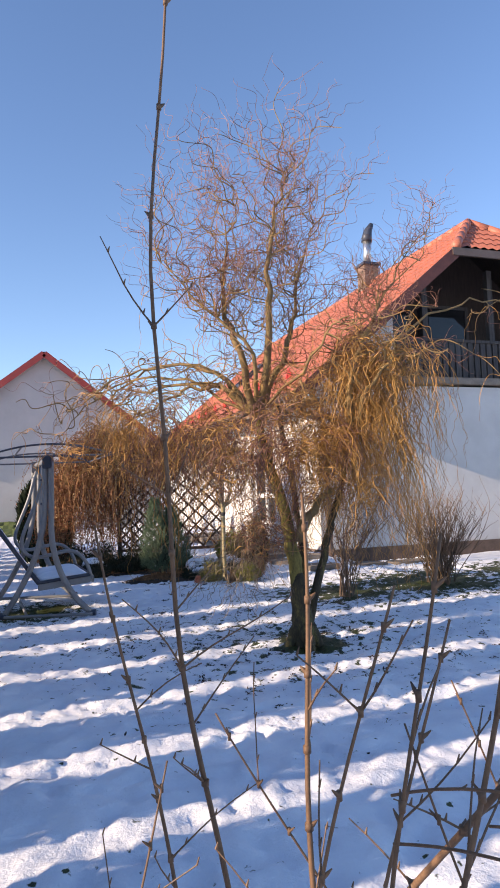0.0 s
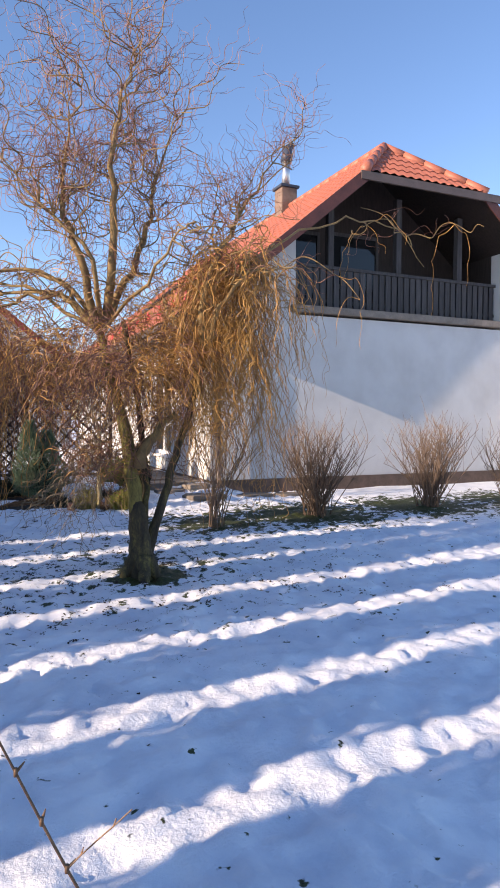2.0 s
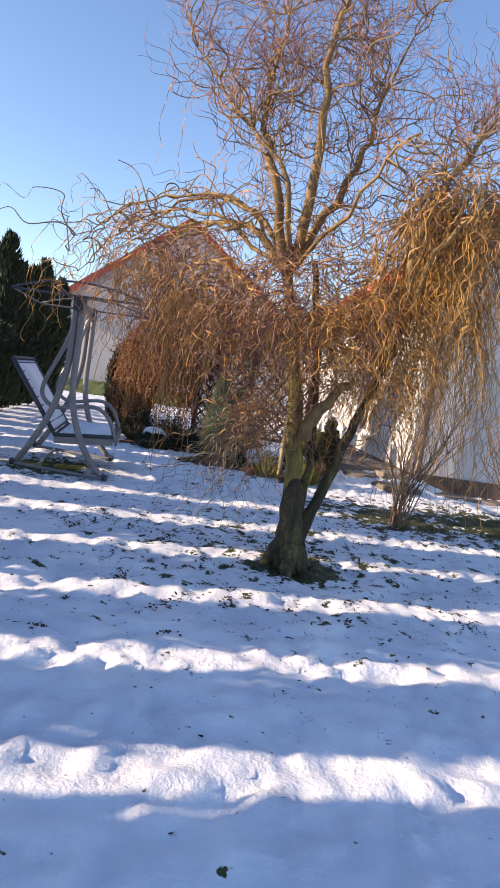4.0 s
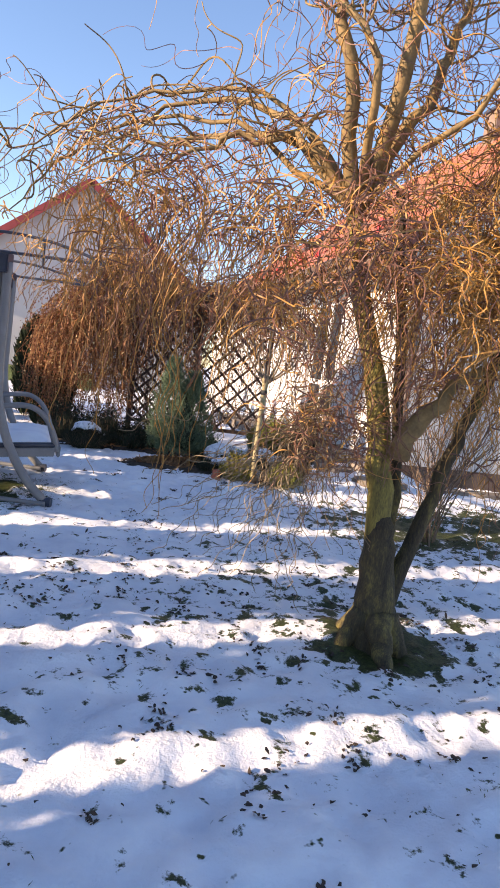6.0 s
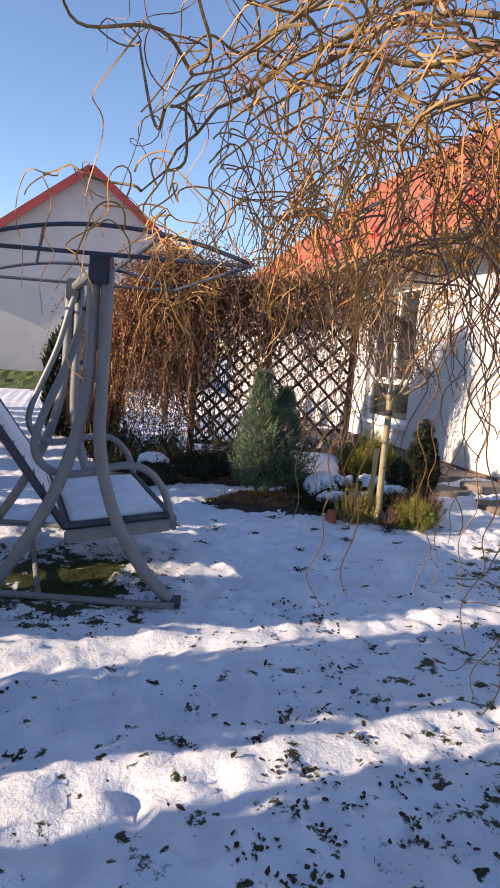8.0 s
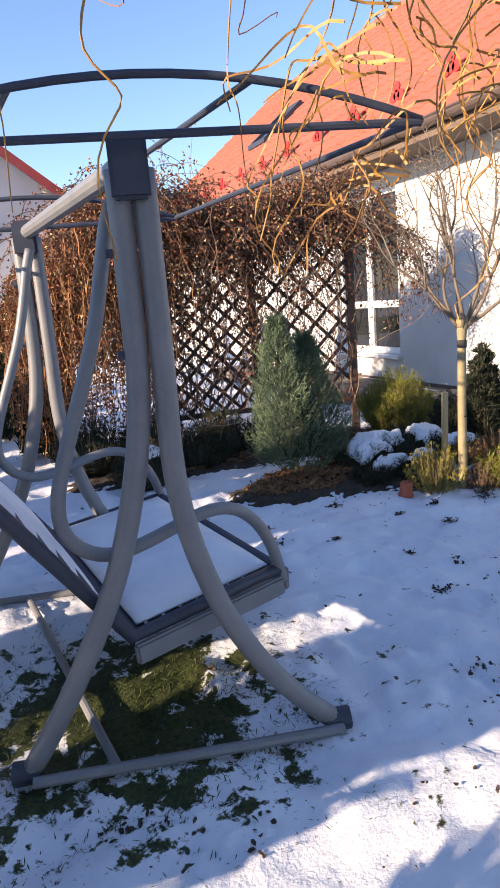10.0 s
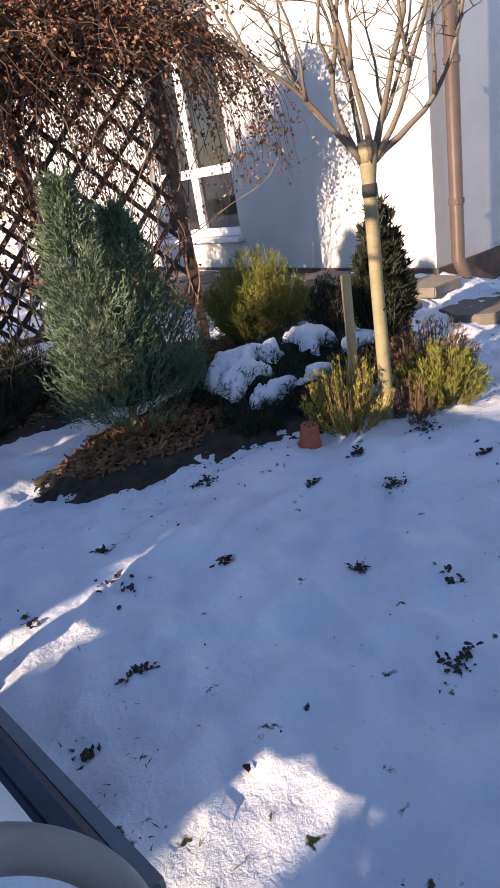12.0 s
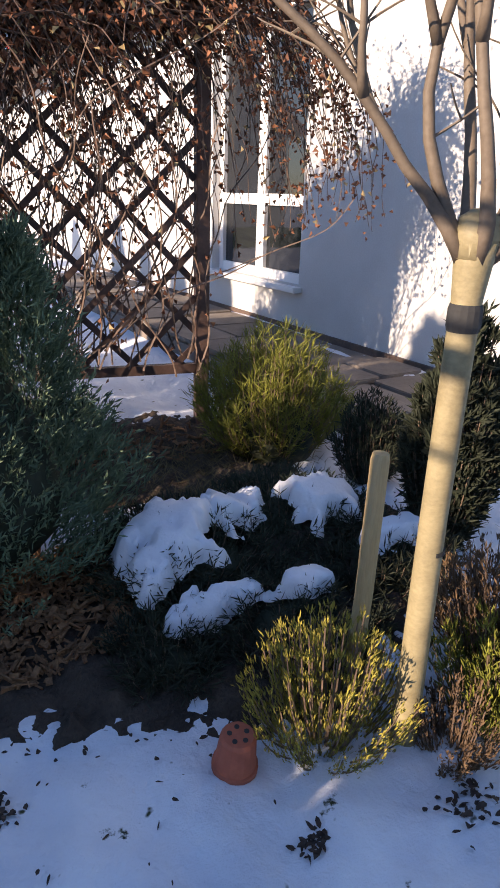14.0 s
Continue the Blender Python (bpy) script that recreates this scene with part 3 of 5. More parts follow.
def build_neighbour(name, x, y, half, wall_h, pitch, length, over, wall_mat, roof_mat, label):
    """A plain gabled house whose gable looks towards -y."""
    t = thing(name, (x, y, 0), label, "house")
    top = wall_h + pitch * half
    g = Shape().prism([(x - half, y, 0), (x + half, y, 0), (x + half, y, wall_h), (x, y, top), (x - half, y, wall_h)], (0, length, 0))
    part("wall", g, wall_mat, t)
    for s in (-1, 1):
        e = Vector((x + s * (half + over), y - over, wall_h - pitch * over + 0.06))
        r = Vector((x, y - over, top + 0.06))
        lw = Vector((0, length + 2 * over, 0))
        pts = [e, e + lw, r + lw, r]
        part("roof", profiled(pts, (0, 1, 0), r - e, "roof", 0.4, 0.25), roof_mat, t)
        part("roof_boarding", Shape().prism([p + Vector((0, 0, -0.04)) for p in pts], (0, 0, -0.1)), M_ROOF_DARK, t)
        part("barge_board", Shape().beam(e + Vector((0, -0.015, -0.08)), r + Vector((0, -0.015, -0.08)), 0.03, 0.24), roof_mat, t)
    return t


build_neighbour("neighbour_house", -4.35, 16.0, 4.5, 3.35, 0.78, 11, 0.35, M_NBWALL, M_NBROOF, "grey rendered neighbour house with dark red roof")
build_neighbour("far_house", 22.5, 13.0, 4.0, 2.9, 0.5, 9, 0.4, M_PLASTER, M_NBROOF, "white house with red roof behind a fence")
build_neighbour("garden_house", -9.5, 33.0, 5.0, 2.4, 0.3, 8, 0.3, M_PLASTER, M_NBWALL, "low white outbuilding across the neighbouring lawn")


def build_bank():
    """A strip of open grass before the neighbour's wall."""
    rng = np.random.default_rng(44)
    v, f, n = [], [], 60
    for j in range(9):
        for i in range(n + 1):
            x, y = -14.0 + 10.4 * i / n, 12.6 + 3.3 * j / 8
            v.append((x, y, -0.03 + 0.42 * (j / 8) ** 1.2 + 0.02 * rng.normal()))
    w = n + 1
    f = [(j * w + i, j * w + i + 1, (j + 1) * w + i + 1, (j + 1) * w + i) for j in range(8) for i in range(n)]
    me = bpy.data.meshes.new("grass_bank")
    me.from_pydata(v, [], f)
    me.materials.append(M_GRASS)
    tagged(new("grass_bank", me), "open green grass bank before the grey house", "lawn", kind="structure")


build_bank()


def build_fence():
    f = thing("board_fence", (9.0, 2.0, 0), "brown horizontal board fence beside the house", "fence")
    for i in range(6):
        x = 9.0 + i * 1.6
        part("post", Shape().box(x - 0.05, 1.98, 0, x + 0.05, 2.08, 1.6), M_FENCE, f)
    for j in range(9):
        part("board", Shape().box(8.9, 1.94, 0.12 + j * 0.16, 17.1, 1.97, 0.26 + j * 0.16), M_FENCE, f)


build_fence()


# ---- columnar hedge that stripes the lawn with shade ----
def foliage_column(height, radius, seed, sprays, core=0.8, blunt=False):
    """Core and sprays of a columnar conifer standing at the origin; a blunt one is clipped and swells towards its top,
    a shape added to cut the sun bands short.
    """
    rng = np.random.default_rng(seed)

    def r_at(z):
        u = z / height
        if blunt:
            return radius * min(1.0, 0.72 + 0.9 * u) * (1.0 + 0.72 * min(1.0, max(0.0, (u - 0.81) / 0.05))) * (1.0 if u < 0.9 else 1 - 0.6 * (u - 0.9) / 0.1)
        return radius * min(1.0, 0.72 + 0.9 * u) * (1.0 if u < 0.62 else math.cos((u - 0.62) / 0.38 * math.pi / 2) ** 0.8)
    body, leaves = Shape(), Shape()
    zs = np.linspace(0.06, height * 0.98, 18)
    body.tube([(0, 0, z) for z in zs], [max(0.01, r_at(z) * core) for z in zs], 10)
    for _ in range(sprays):
        z = height * rng.random() ** 0.9
        a = rng.random() * 2 * math.pi
        r = r_at(z) * (core + (1 - core) * rng.random() * 0.9)
        d = Vector((math.cos(a) * 0.55, math.sin(a) * 0.55, 1.0 + rng.normal() * 0.25))
        n = Vector((math.cos(a + 1.2 * rng.normal()), math.sin(a), 0.3))
        leaves.leaf((r * math.cos(a), r * math.sin(a), z), d, n, 0.13 + 0.08 * rng.random(), 0.055)
    return body, leaves


def build_hedge():
    # gaps lie on the light bands; each tree fills the room between two gaps
    bands = [-12.1, -11.2, -10.2, -9.25, -8.42, -7.63, -6.82, -5.98, -5.08, -4.17, -3.2, -2.17, -1.27, -0.19]
    gaps = [y - 0.43 for y in bands] + [-0.2, 0.6, 1.5, 2.4, 3.3, 4.2, 5.1, 6.0, 6.9, 7.8]
    x, lit = -7.0, 0.36
    spots = [(x, a, b) for a, b in zip(gaps, gaps[1:])] + [(-7.65, -1.68, -0.76)]       # the last, behind the row, is unseen and added to shade the low bushes
    for i, (x, a, b) in enumerate(spots):
        y, half = (a + b) / 2, (b - a - lit) / 2
        tall, blunt = 2.9 + 0.25 * math.sin(i * 2.3), False
        if x > -7.5 and -3.0 < y < 2.6:
            tall, blunt = 1.46 + 0.05 * math.sin(i * 1.7), True
        if -0.9 < y < -0.2:
            tall, blunt = 1.45, False
        if -0.05 <= y < 0.5:
            tall, blunt, half, y = 2.72, False, 0.29, y - 0.15
        if x < -7.5:
            tall, blunt = 2.35, False
        t = thing("hedge_conifer", (x, y, 0), "dark green columnar hedge conifer beside the lawn", "tree", "hedge row")
        body, leaves = foliage_column(tall, half * 1.02, 40 + i, 1500, 0.86, blunt)
        part("trunk", Shape().tube([(0, 0, 0), (0, 0, tall * 0.5)], [0.05, 0.03], 7), M_SHRUB, t).location = (0, 0, 0)
        part("crown", body, M_THUJA, t, smooth=True)
        part("foliage", leaves, M_THUJA, t)
        for c in t.children:
            c.matrix_parent_inverse = Matrix.Identity(4)


build_hedge()


# ---- contorted willow ----
def wander(p, d, length, seg, curl, droop, rng, wave=0.16):
    """A twisting shoot: it starts at p along d, winds in smooth uneven curls and sinks by droop."""
    p, d = np.array(p, float), np.array(d, float)
    d /= np.linalg.norm(d)
    n = max(3, int(length / seg))
    pts = [p]
    side = np.cross(d, (0.3, 0.2, 0.9))
    side /= np.linalg.norm(side) + 1e-9
    other = np.cross(d, side)
    ph, ph2, fr, fr2 = rng.random() * 6.28, rng.random() * 6.28, 6.28 * seg / (wave * (0.8 + 0.6 * rng.random())), 6.28 * seg / (wave * (1.1 + 0.8 * rng.random()))
    drift = rng.normal(0, 0.05, (n // 4 + 2, 3))
    sink = np.array((0.0, 0.0, -droop))
    for i in range(n):
        d = d + sink + drift[i // 4]
        d = d / math.sqrt(d[0] * d[0] + d[1] * d[1] + d[2] * d[2])
        p = p + seg * (d + curl * (math.cos(ph + fr * i) * side + math.sin(ph2 + fr2 * i) * other))
        pts.append(p)
    return pts


TRAIL0, TRAILD = (-2.85, -5.0, 1.1), (-0.46, 0.12, -0.86)      # start and way of the broken, trailing bundle


def build_willow():
    rng = np.random.default_rng(21)
    bx, by = -2.55, -5.2
    t = thing("willow_tree", (bx, by, 0), "contorted weeping willow with bare golden orange twigs", "tree")

    def bark(name, pts, radii, sides=12, mat=M_TRUNK):
        pts, radii = np.array(pts, float), np.array(radii, float)
        u = np.linspace(0, len(pts) - 1, 4 * (len(pts) - 1) + 1)
        fine = np.stack([np.interp(u, range(len(pts)), pts[:, k]) for k in range(3)], 1)
        for _ in range(3):
            fine[1:-1] = (fine[:-2] + 2 * fine[1:-1] + fine[2:]) / 4
        fine[1:-1] += rng.normal(0, 0.006 if mat in (M_TRUNK, M_SUNBARK) else 0.016, (len(fine) - 2, 3))
        r = np.interp(u, range(len(pts)), radii) * (1 + rng.normal(0, 0.05, len(u)))
        part(name, Shape().tube(fine, r, sides), mat, t, smooth=True)
        return fine, r
    trunk = [(bx, by, -0.05), (bx, by, 0.12), (bx - 0.03, by, 0.5), (bx - 0.07, by + 0.05, 0.85), (bx - 0.1, by + 0.12, 1.2), (bx - 0.18, by + 0.3, 1.62), (bx - 0.26, by + 0.32, 2.0)]
    # dark foot, bright yellow upper stem: shade and sun put into the bark colour
    bark("trunk", trunk[:3] + [(bx - 0.045, by + 0.02, 0.62)], [0.15, 0.1, 0.072, 0.05], 16)
    bark("trunk", [(bx - 0.02, by, 0.36)] + trunk[3:], [0.06, 0.058, 0.051, 0.044, 0.037], 16, M_SUNBARK)
    for a, ln in ((0.4, 0.2), (1.9, 0.24), (3.3, 0.2), (4.6, 0.26), (5.5, 0.18)):
        c, s1 = math.cos(a), math.sin(a)
        bark("root", [(bx + 0.05 * c, by + 0.05 * s1, 0.16), (bx + 0.6 * ln * c, by + 0.6 * ln * s1, 0.05), (bx + ln * c, by + ln * s1, -0.03)], [0.07, 0.05, 0.025], 10)
    second = [(bx + 0.03, by + 0.02, 0.1), (bx + 0.1, by + 0.03, 0.36), (bx + 0.25, by + 0.06, 0.75), (bx + 0.33, by + 0.05, 1.05), (bx + 0.42, by + 0.02, 1.35), (bx + 0.55, by + 0.05, 1.8)]
    bark("trunk", second, [0.06, 0.042, 0.035, 0.03, 0.027, 0.024], 12)
    third = [(bx + 0.02, by + 0.06, 0.3), (bx + 0.07, by + 0.12, 0.7), (bx + 0.06, by + 0.2, 1.1), (bx + 0.0, by + 0.22, 1.6), (bx - 0.1, by + 0.2, 2.1)]
    bark("trunk", third, [0.04, 0.03, 0.026, 0.024, 0.022], 10)
    stub = [(bx - 0.02, by - 0.03, 0.9), (bx + 0.05, by - 0.12, 1.15), (bx + 0.22, by - 0.2, 1.33)]
    bark("limb", stub, [0.05, 0.035, 0.02], 8, M_LIMB)
    top, top2 = trunk[-1], second[-1]
    # limbs: start, then offsets of the bends from the trunk's foot, rising or arching out
    limbs = [
        [top, (-0.45, 0.1, 2.6), (-0.62, 0.15, 2.95), (-0.57, 0.2, 3.4), (-0.42, 0.25, 3.95)],
        [top, (-0.2, 0.0, 2.8), (-0.27, -0.1, 3.4), (-0.14, -0.15, 3.8), (-0.05, -0.1, 4.15)],
        [top, (0.0, 0.2, 2.55), (0.15, 0.35, 2.9), (0.24, 0.4, 3.4), (0.46, 0.45, 3.95)],
        [top2, (0.45, -0.1, 2.25), (0.65, -0.15, 2.7), (0.87, -0.1, 3.1), (1.27, 0.0, 3.65)],
        [top, (-0.5, 0.35, 2.32), (-0.8, 0.6, 2.32), (-1.1, 0.65, 2.18), (-1.35, 0.7, 1.95)],
        [top, (-0.5, 0.45, 2.3), (-0.9, 0.9, 2.42), (-1.3, 1.1, 2.32), (-1.6, 1.1, 2.1)],
        [top, (-0.5, 0.6, 2.5), (-0.95, 1.05, 2.65), (-1.35, 1.3, 2.45), (-1.6, 1.45, 2.2)],
        [top2, (0.6, 0.3, 2.15), (0.9, 0.35, 2.5), (1.1, 0.3, 2.5), (1.2, 0.3, 2.3)],
        [top2, (0.55, -0.25, 2.2), (0.8, -0.4, 2.5), (1.0, -0.45, 2.45)],
        [top, (0.1, -0.3, 2.5), (0.2, -0.5, 2.75), (0.3, -0.6, 2.7)],
        [top2, (0.45, 0.7, 2.2), (0.55, 1.15, 2.55), (0.6, 1.5, 2.4)],
        [top, (-0.35, -0.1, 2.5), (-0.75, 0.2, 3.0), (-1.1, 0.35, 3.4)],
        [top2, (0.75, 0.05, 2.45), (1.4, 0.2, 2.95), (2.1, 0.22, 3.25), (2.7, 0.24, 3.2), (3.0, 0.22, 2.85)],
        [top, (-0.6, 0.5, 2.5), (-1.1, 0.8, 2.56), (-1.6, 0.95, 2.38), (-1.95, 1.0, 2.05)],
        [top, (-0.8, 0.7, 2.45), (-1.3, 1.2, 2.5), (-1.7, 1.5, 2.25), (-1.95, 1.6, 1.95)],
    ]
    made = []
    for i, l in enumerate(limbs):
        pts = [l[0]] + [(bx + a, by + b, z) for a, b, z in l[1:]]
        r0 = 0.038 if i < 4 else (0.016 if i in (9, 12, 13, 14) else 0.025)
        fine, r = bark("limb", pts, np.linspace(r0, 0.0035, len(pts)), 8, M_LIMB)
        made.append((fine, r, i))
    branches, up, hang, dark, mids = Shape(), Shape(), Shape(), Shape(), []
    for fine, r, i in made:
        upright = i in (0, 1, 2, 3, 11)
        for _ in range(24 if upright else (6 if i in (9, 12) else (8 if i in (5, 6, 13, 14) else 12))):
            k = int(rng.integers(len(fine) // 4, len(fine)))
            a = rng.random() * 6.28
            d = (math.cos(a), math.sin(a), 0.75 + 0.5 * rng.random()) if upright else (math.cos(a), math.sin(a), 0.15 + 0.4 * rng.random())
            pts = wander(fine[k], d, 0.4 + 0.55 * rng.random(), 0.03, 0.65, 0.008 if upright else 0.02, rng, 0.34)
            branches.tube(pts, np.linspace(0.0062, 0.0028, len(pts)), 5, False)
            mids.append((pts, upright, i))
    for pts, upright, i in mids:
        for _ in range(12 if upright else 2):
            k = int(rng.integers(1, len(pts)))
            a = rng.random() * 6.28
            q = wander(pts[k], (math.cos(a), math.sin(a), 0.9 + 0.7 * rng.random() if upright else 0.3 * rng.normal()), 0.22 + 0.42 * rng.random(), 0.024, 0.8, 0.01, rng, 0.19)
            up.tube(q, np.linspace(0.0026, 0.0012, len(q)), 3, False)
        low = pts[-1][2] < 3.35 and i not in (5, 9, 13)
        for _ in range((2 if not upright else 1) if low else 0):
            k = int(rng.integers(2, len(pts)))
            a = rng.random() * 6.28
            drop = min(0.35 + 0.7 * rng.random(), pts[k][2] - 0.7)
            q = wander(pts[k], (0.6 * math.cos(a), 0.6 * math.sin(a), 0.1), drop, 0.024, 0.55, 0.16, rng, 0.2)
            hang.tube(q, np.linspace(0.0033, 0.0015, len(q)), 3, False)
    # weeping curtains: bundles of strands that fall together from one shoot, with gaps between the bundles
    curtains = ((-0.75, 0.5, 0.36, 0.28, 2.3, 1.1, 15, 0.3), (-1.0, 1.4, 0.33, 0.3, 2.3, 1.3, 30, 0.75), (-1.2, 0.85, 0.28, 0.25, 2.1, 1.15, 10, 0.25), (-0.35, 0.6, 0.3, 0.3, 2.2, 1.3, 8, 0.4),
                (0.85, 0.15, 0.2, 0.22, 2.75, 1.15, 58, 0.9), (0.78, 0.1, 0.16, 0.16, 2.2, 0.5, 24, 0.8), (0.5, 0.5, 0.25, 0.25, 2.3, 1.3, 5, 0.7),
                (-0.45, -0.05, 0.32, 0.2, 2.0, 0.95, 18, 0.35), (0.1, -0.2, 0.25, 0.12, 1.85, 1.0, 24, 0.6), (-0.95, 0.9, 0.32, 0.3, 2.7, 1.7, 4, 0.3),
                (0.35, -0.08, 0.15, 0.1, 1.9, 0.85, 18, 0.7), (-0.1, 0.0, 0.3, 0.2, 2.1, 1.25, 16, 0.6), (0.25, -0.25, 0.14, 0.08, 1.5, 0.6, 6, 0.4))
    for cx, cy, sx, sy, zt, zb, n, gold in curtains:
        for _ in range(n):
            x, y = bx + cx + rng.normal() * sx, by + cy + rng.normal() * sy
            z = zt - 0.3 * abs(rng.normal()) - 0.3 * abs(x - bx - cx)
            a, way = rng.random() * 6.28, 0.35 + 0.5 * rng.random()
            golden = rng.random() < gold
            for _ in range(int(rng.integers(5, 13))):
                p = (x + rng.normal() * 0.045, y + rng.normal() * 0.045, z + rng.normal() * 0.06)
                b = a + rng.normal() * 0.6
                q = wander(p, (way * math.cos(b), way * math.sin(b), 0.45), max(0.25, (z - zb) * (0.5 + 0.75 * rng.random())), 0.024, 0.55 + 0.25 * rng.random(), 0.17, rng, 0.2)
                (hang if golden or rng.random() < 0.12 else dark).tube(q, np.linspace(0.0036, 0.0015, len(q)), 3, False)
    # twisted short growth that hides the forks
    for _ in range(330):
        a, u = rng.random() * 6.28, rng.random() ** 0.6
        p = (bx - 0.1 + 0.7 * u * math.cos(a), by + 0.2 + 0.5 * u * math.sin(a), 1.2 + 1.4 * rng.random() ** 0.8)
        b = rng.random() * 6.28
        q = wander(p, (math.cos(b), math.sin(b), 0.5 * rng.normal()), 0.25 + 0.4 * rng.random(), 0.024, 0.7, 0.05, rng, 0.2)
        (hang if rng.random() < 0.55 else dark).tube(q, np.linspace(0.0034, 0.0015, len(q)), 3, False)
    for _ in range(170):        # low dark tangle beside the stem
        v = rng.normal(0, 1, 3)
        v *= rng.random() ** 0.5 / np.linalg.norm(v)
        b = rng.random() * 6.28
        q = wander((bx - 0.28 + 0.45 * v[0], by + 0.1 + 0.28 * v[1], 1.02 + 0.26 * v[2]), (math.cos(b), math.sin(b), 0.4 * rng.normal()), 0.2 + 0.3 * rng.random(), 0.022, 0.75, 0.06, rng, 0.16)
        (dark if rng.random() < 0.75 else hang).tube(q, np.linspace(0.003, 0.0014, len(q)), 3, False)
    # single long strands that sway low over the lawn
    for x, y in ((-3.55, -5.05), (-3.52, -5.0), (-3.58, -5.02), (-3.3, -4.4), (-3.95, -4.3), (-3.75, -4.1), (-3.1, -4.3), (-3.95, -4.75), (-3.85, -4.85), (-4.05, -4.55), (-3.6, -4.6), (-3.7, -4.9), (-3.4, -4.1), (-3.5, -3.85), (-3.25, -4.35), (-3.85, -3.9), (-3.65, -3.75), (-3.15, -4.0), (-3.35, -3.6), (-3.6, -4.3)):
        q = wander((x, y, 1.95), (0.1, 0.1, -0.6), 1.05 + 0.5 * rng.random(), 0.024, 0.4, 0.2, rng, 0.22)
        hang.tube(q, np.linspace(0.0036, 0.0018, len(q)), 3, False)
    # a broken bundle that trails to the ground
    trail = Shape()
    for _ in range(100):
        q = wander((TRAIL0[0] + rng.normal() * 0.06, TRAIL0[1] + rng.normal() * 0.06, TRAIL0[2] + rng.normal() * 0.06), (TRAILD[0] + rng.normal() * 0.1, TRAILD[1] + rng.normal() * 0.1, TRAILD[2] + rng.normal() * 0.1), 0.35 + 0.75 * rng.random(), 0.022, 0.75, 0.005, rng, 0.13)
        trail.tube([p for p in q if p[2] > 0.03], 0.002, 3, False)
    tagged(part("trailing_twigs", trail, M_DEADTWIG, t, "pale trailing dead twigs"), kind="stuff")
    b = part("branches", branches, M_LIMB, t)
    tagged(part("upper_twigs", up, M_TWIGRED, t, "fine red brown upright twigs"), kind="stuff")
    # same hanging twigs in a browner colour that stands in for shade
    tagged(part("shaded_twigs", dark, M_TWIGRED, t, "hanging willow twigs coloured darker brown for shade"), kind="stuff")
    tagged(part("hanging_twigs", hang, M_TWIG, t, "hanging golden orange twigs"), kind="stuff")
    tagged(b, kind="stuff")


build_willow()


# ---- bare shrubs ----
def bare_shrub(x, y, height, spread, stems, seed, mat=M_SHRUB, label="bare many-stemmed garden shrub with fine twigs", r0=0.007):
    rng = np.random.default_rng(seed)
    t = thing("bare_shrub", (x, y, 0), label, "shrub", "bare shrubs by the wall")
    main, fine = Shape(), Shape()
    for _ in range(stems):
        a, lean = rng.random() * 6.28, spread / height * (0.15 + 0.85 * rng.random())
        d = (math.cos(a) * lean, math.sin(a) * lean, 1.0)
        h = height * (0.65 + 0.35 * rng.random())
        pts = wander((x + rng.normal() * 0.06, y + rng.normal() * 0.06, -0.02), d, h, 0.08, 0.06, -0.01, rng, 0.5)
        main.tube(pts, np.linspace(r0, 0.003, len(pts)), 4, False)
        for _ in range(7):
            k = int(rng.integers(len(pts) // 4, len(pts)))
            b = rng.random() * 6.28
            q = wander(pts[k], (0.6 * math.cos(b), 0.6 * math.sin(b), 1.0), 0.15 + 0.3 * rng.random(), 0.06, 0.1, 0.0, rng, 0.4)
            fine.tube(q, np.linspace(0.0035, 0.0018, len(q)), 3, False)
    tagged(part("stems", main, mat, t), kind="stuff")
    tagged(part("twigs", fine, mat, t), kind="stuff")


bare_shrub(0.45, -2.85, 1.4, 0.75, 95, 3)
bare_shrub(2.45, -2.7, 1.4, 0.8, 95, 4)
bare_shrub(3.75, -3.0, 1.05, 0.6, 60, 5)
bare_shrub(-1.1, -3.1, 1.5, 0.35, 26, 8)


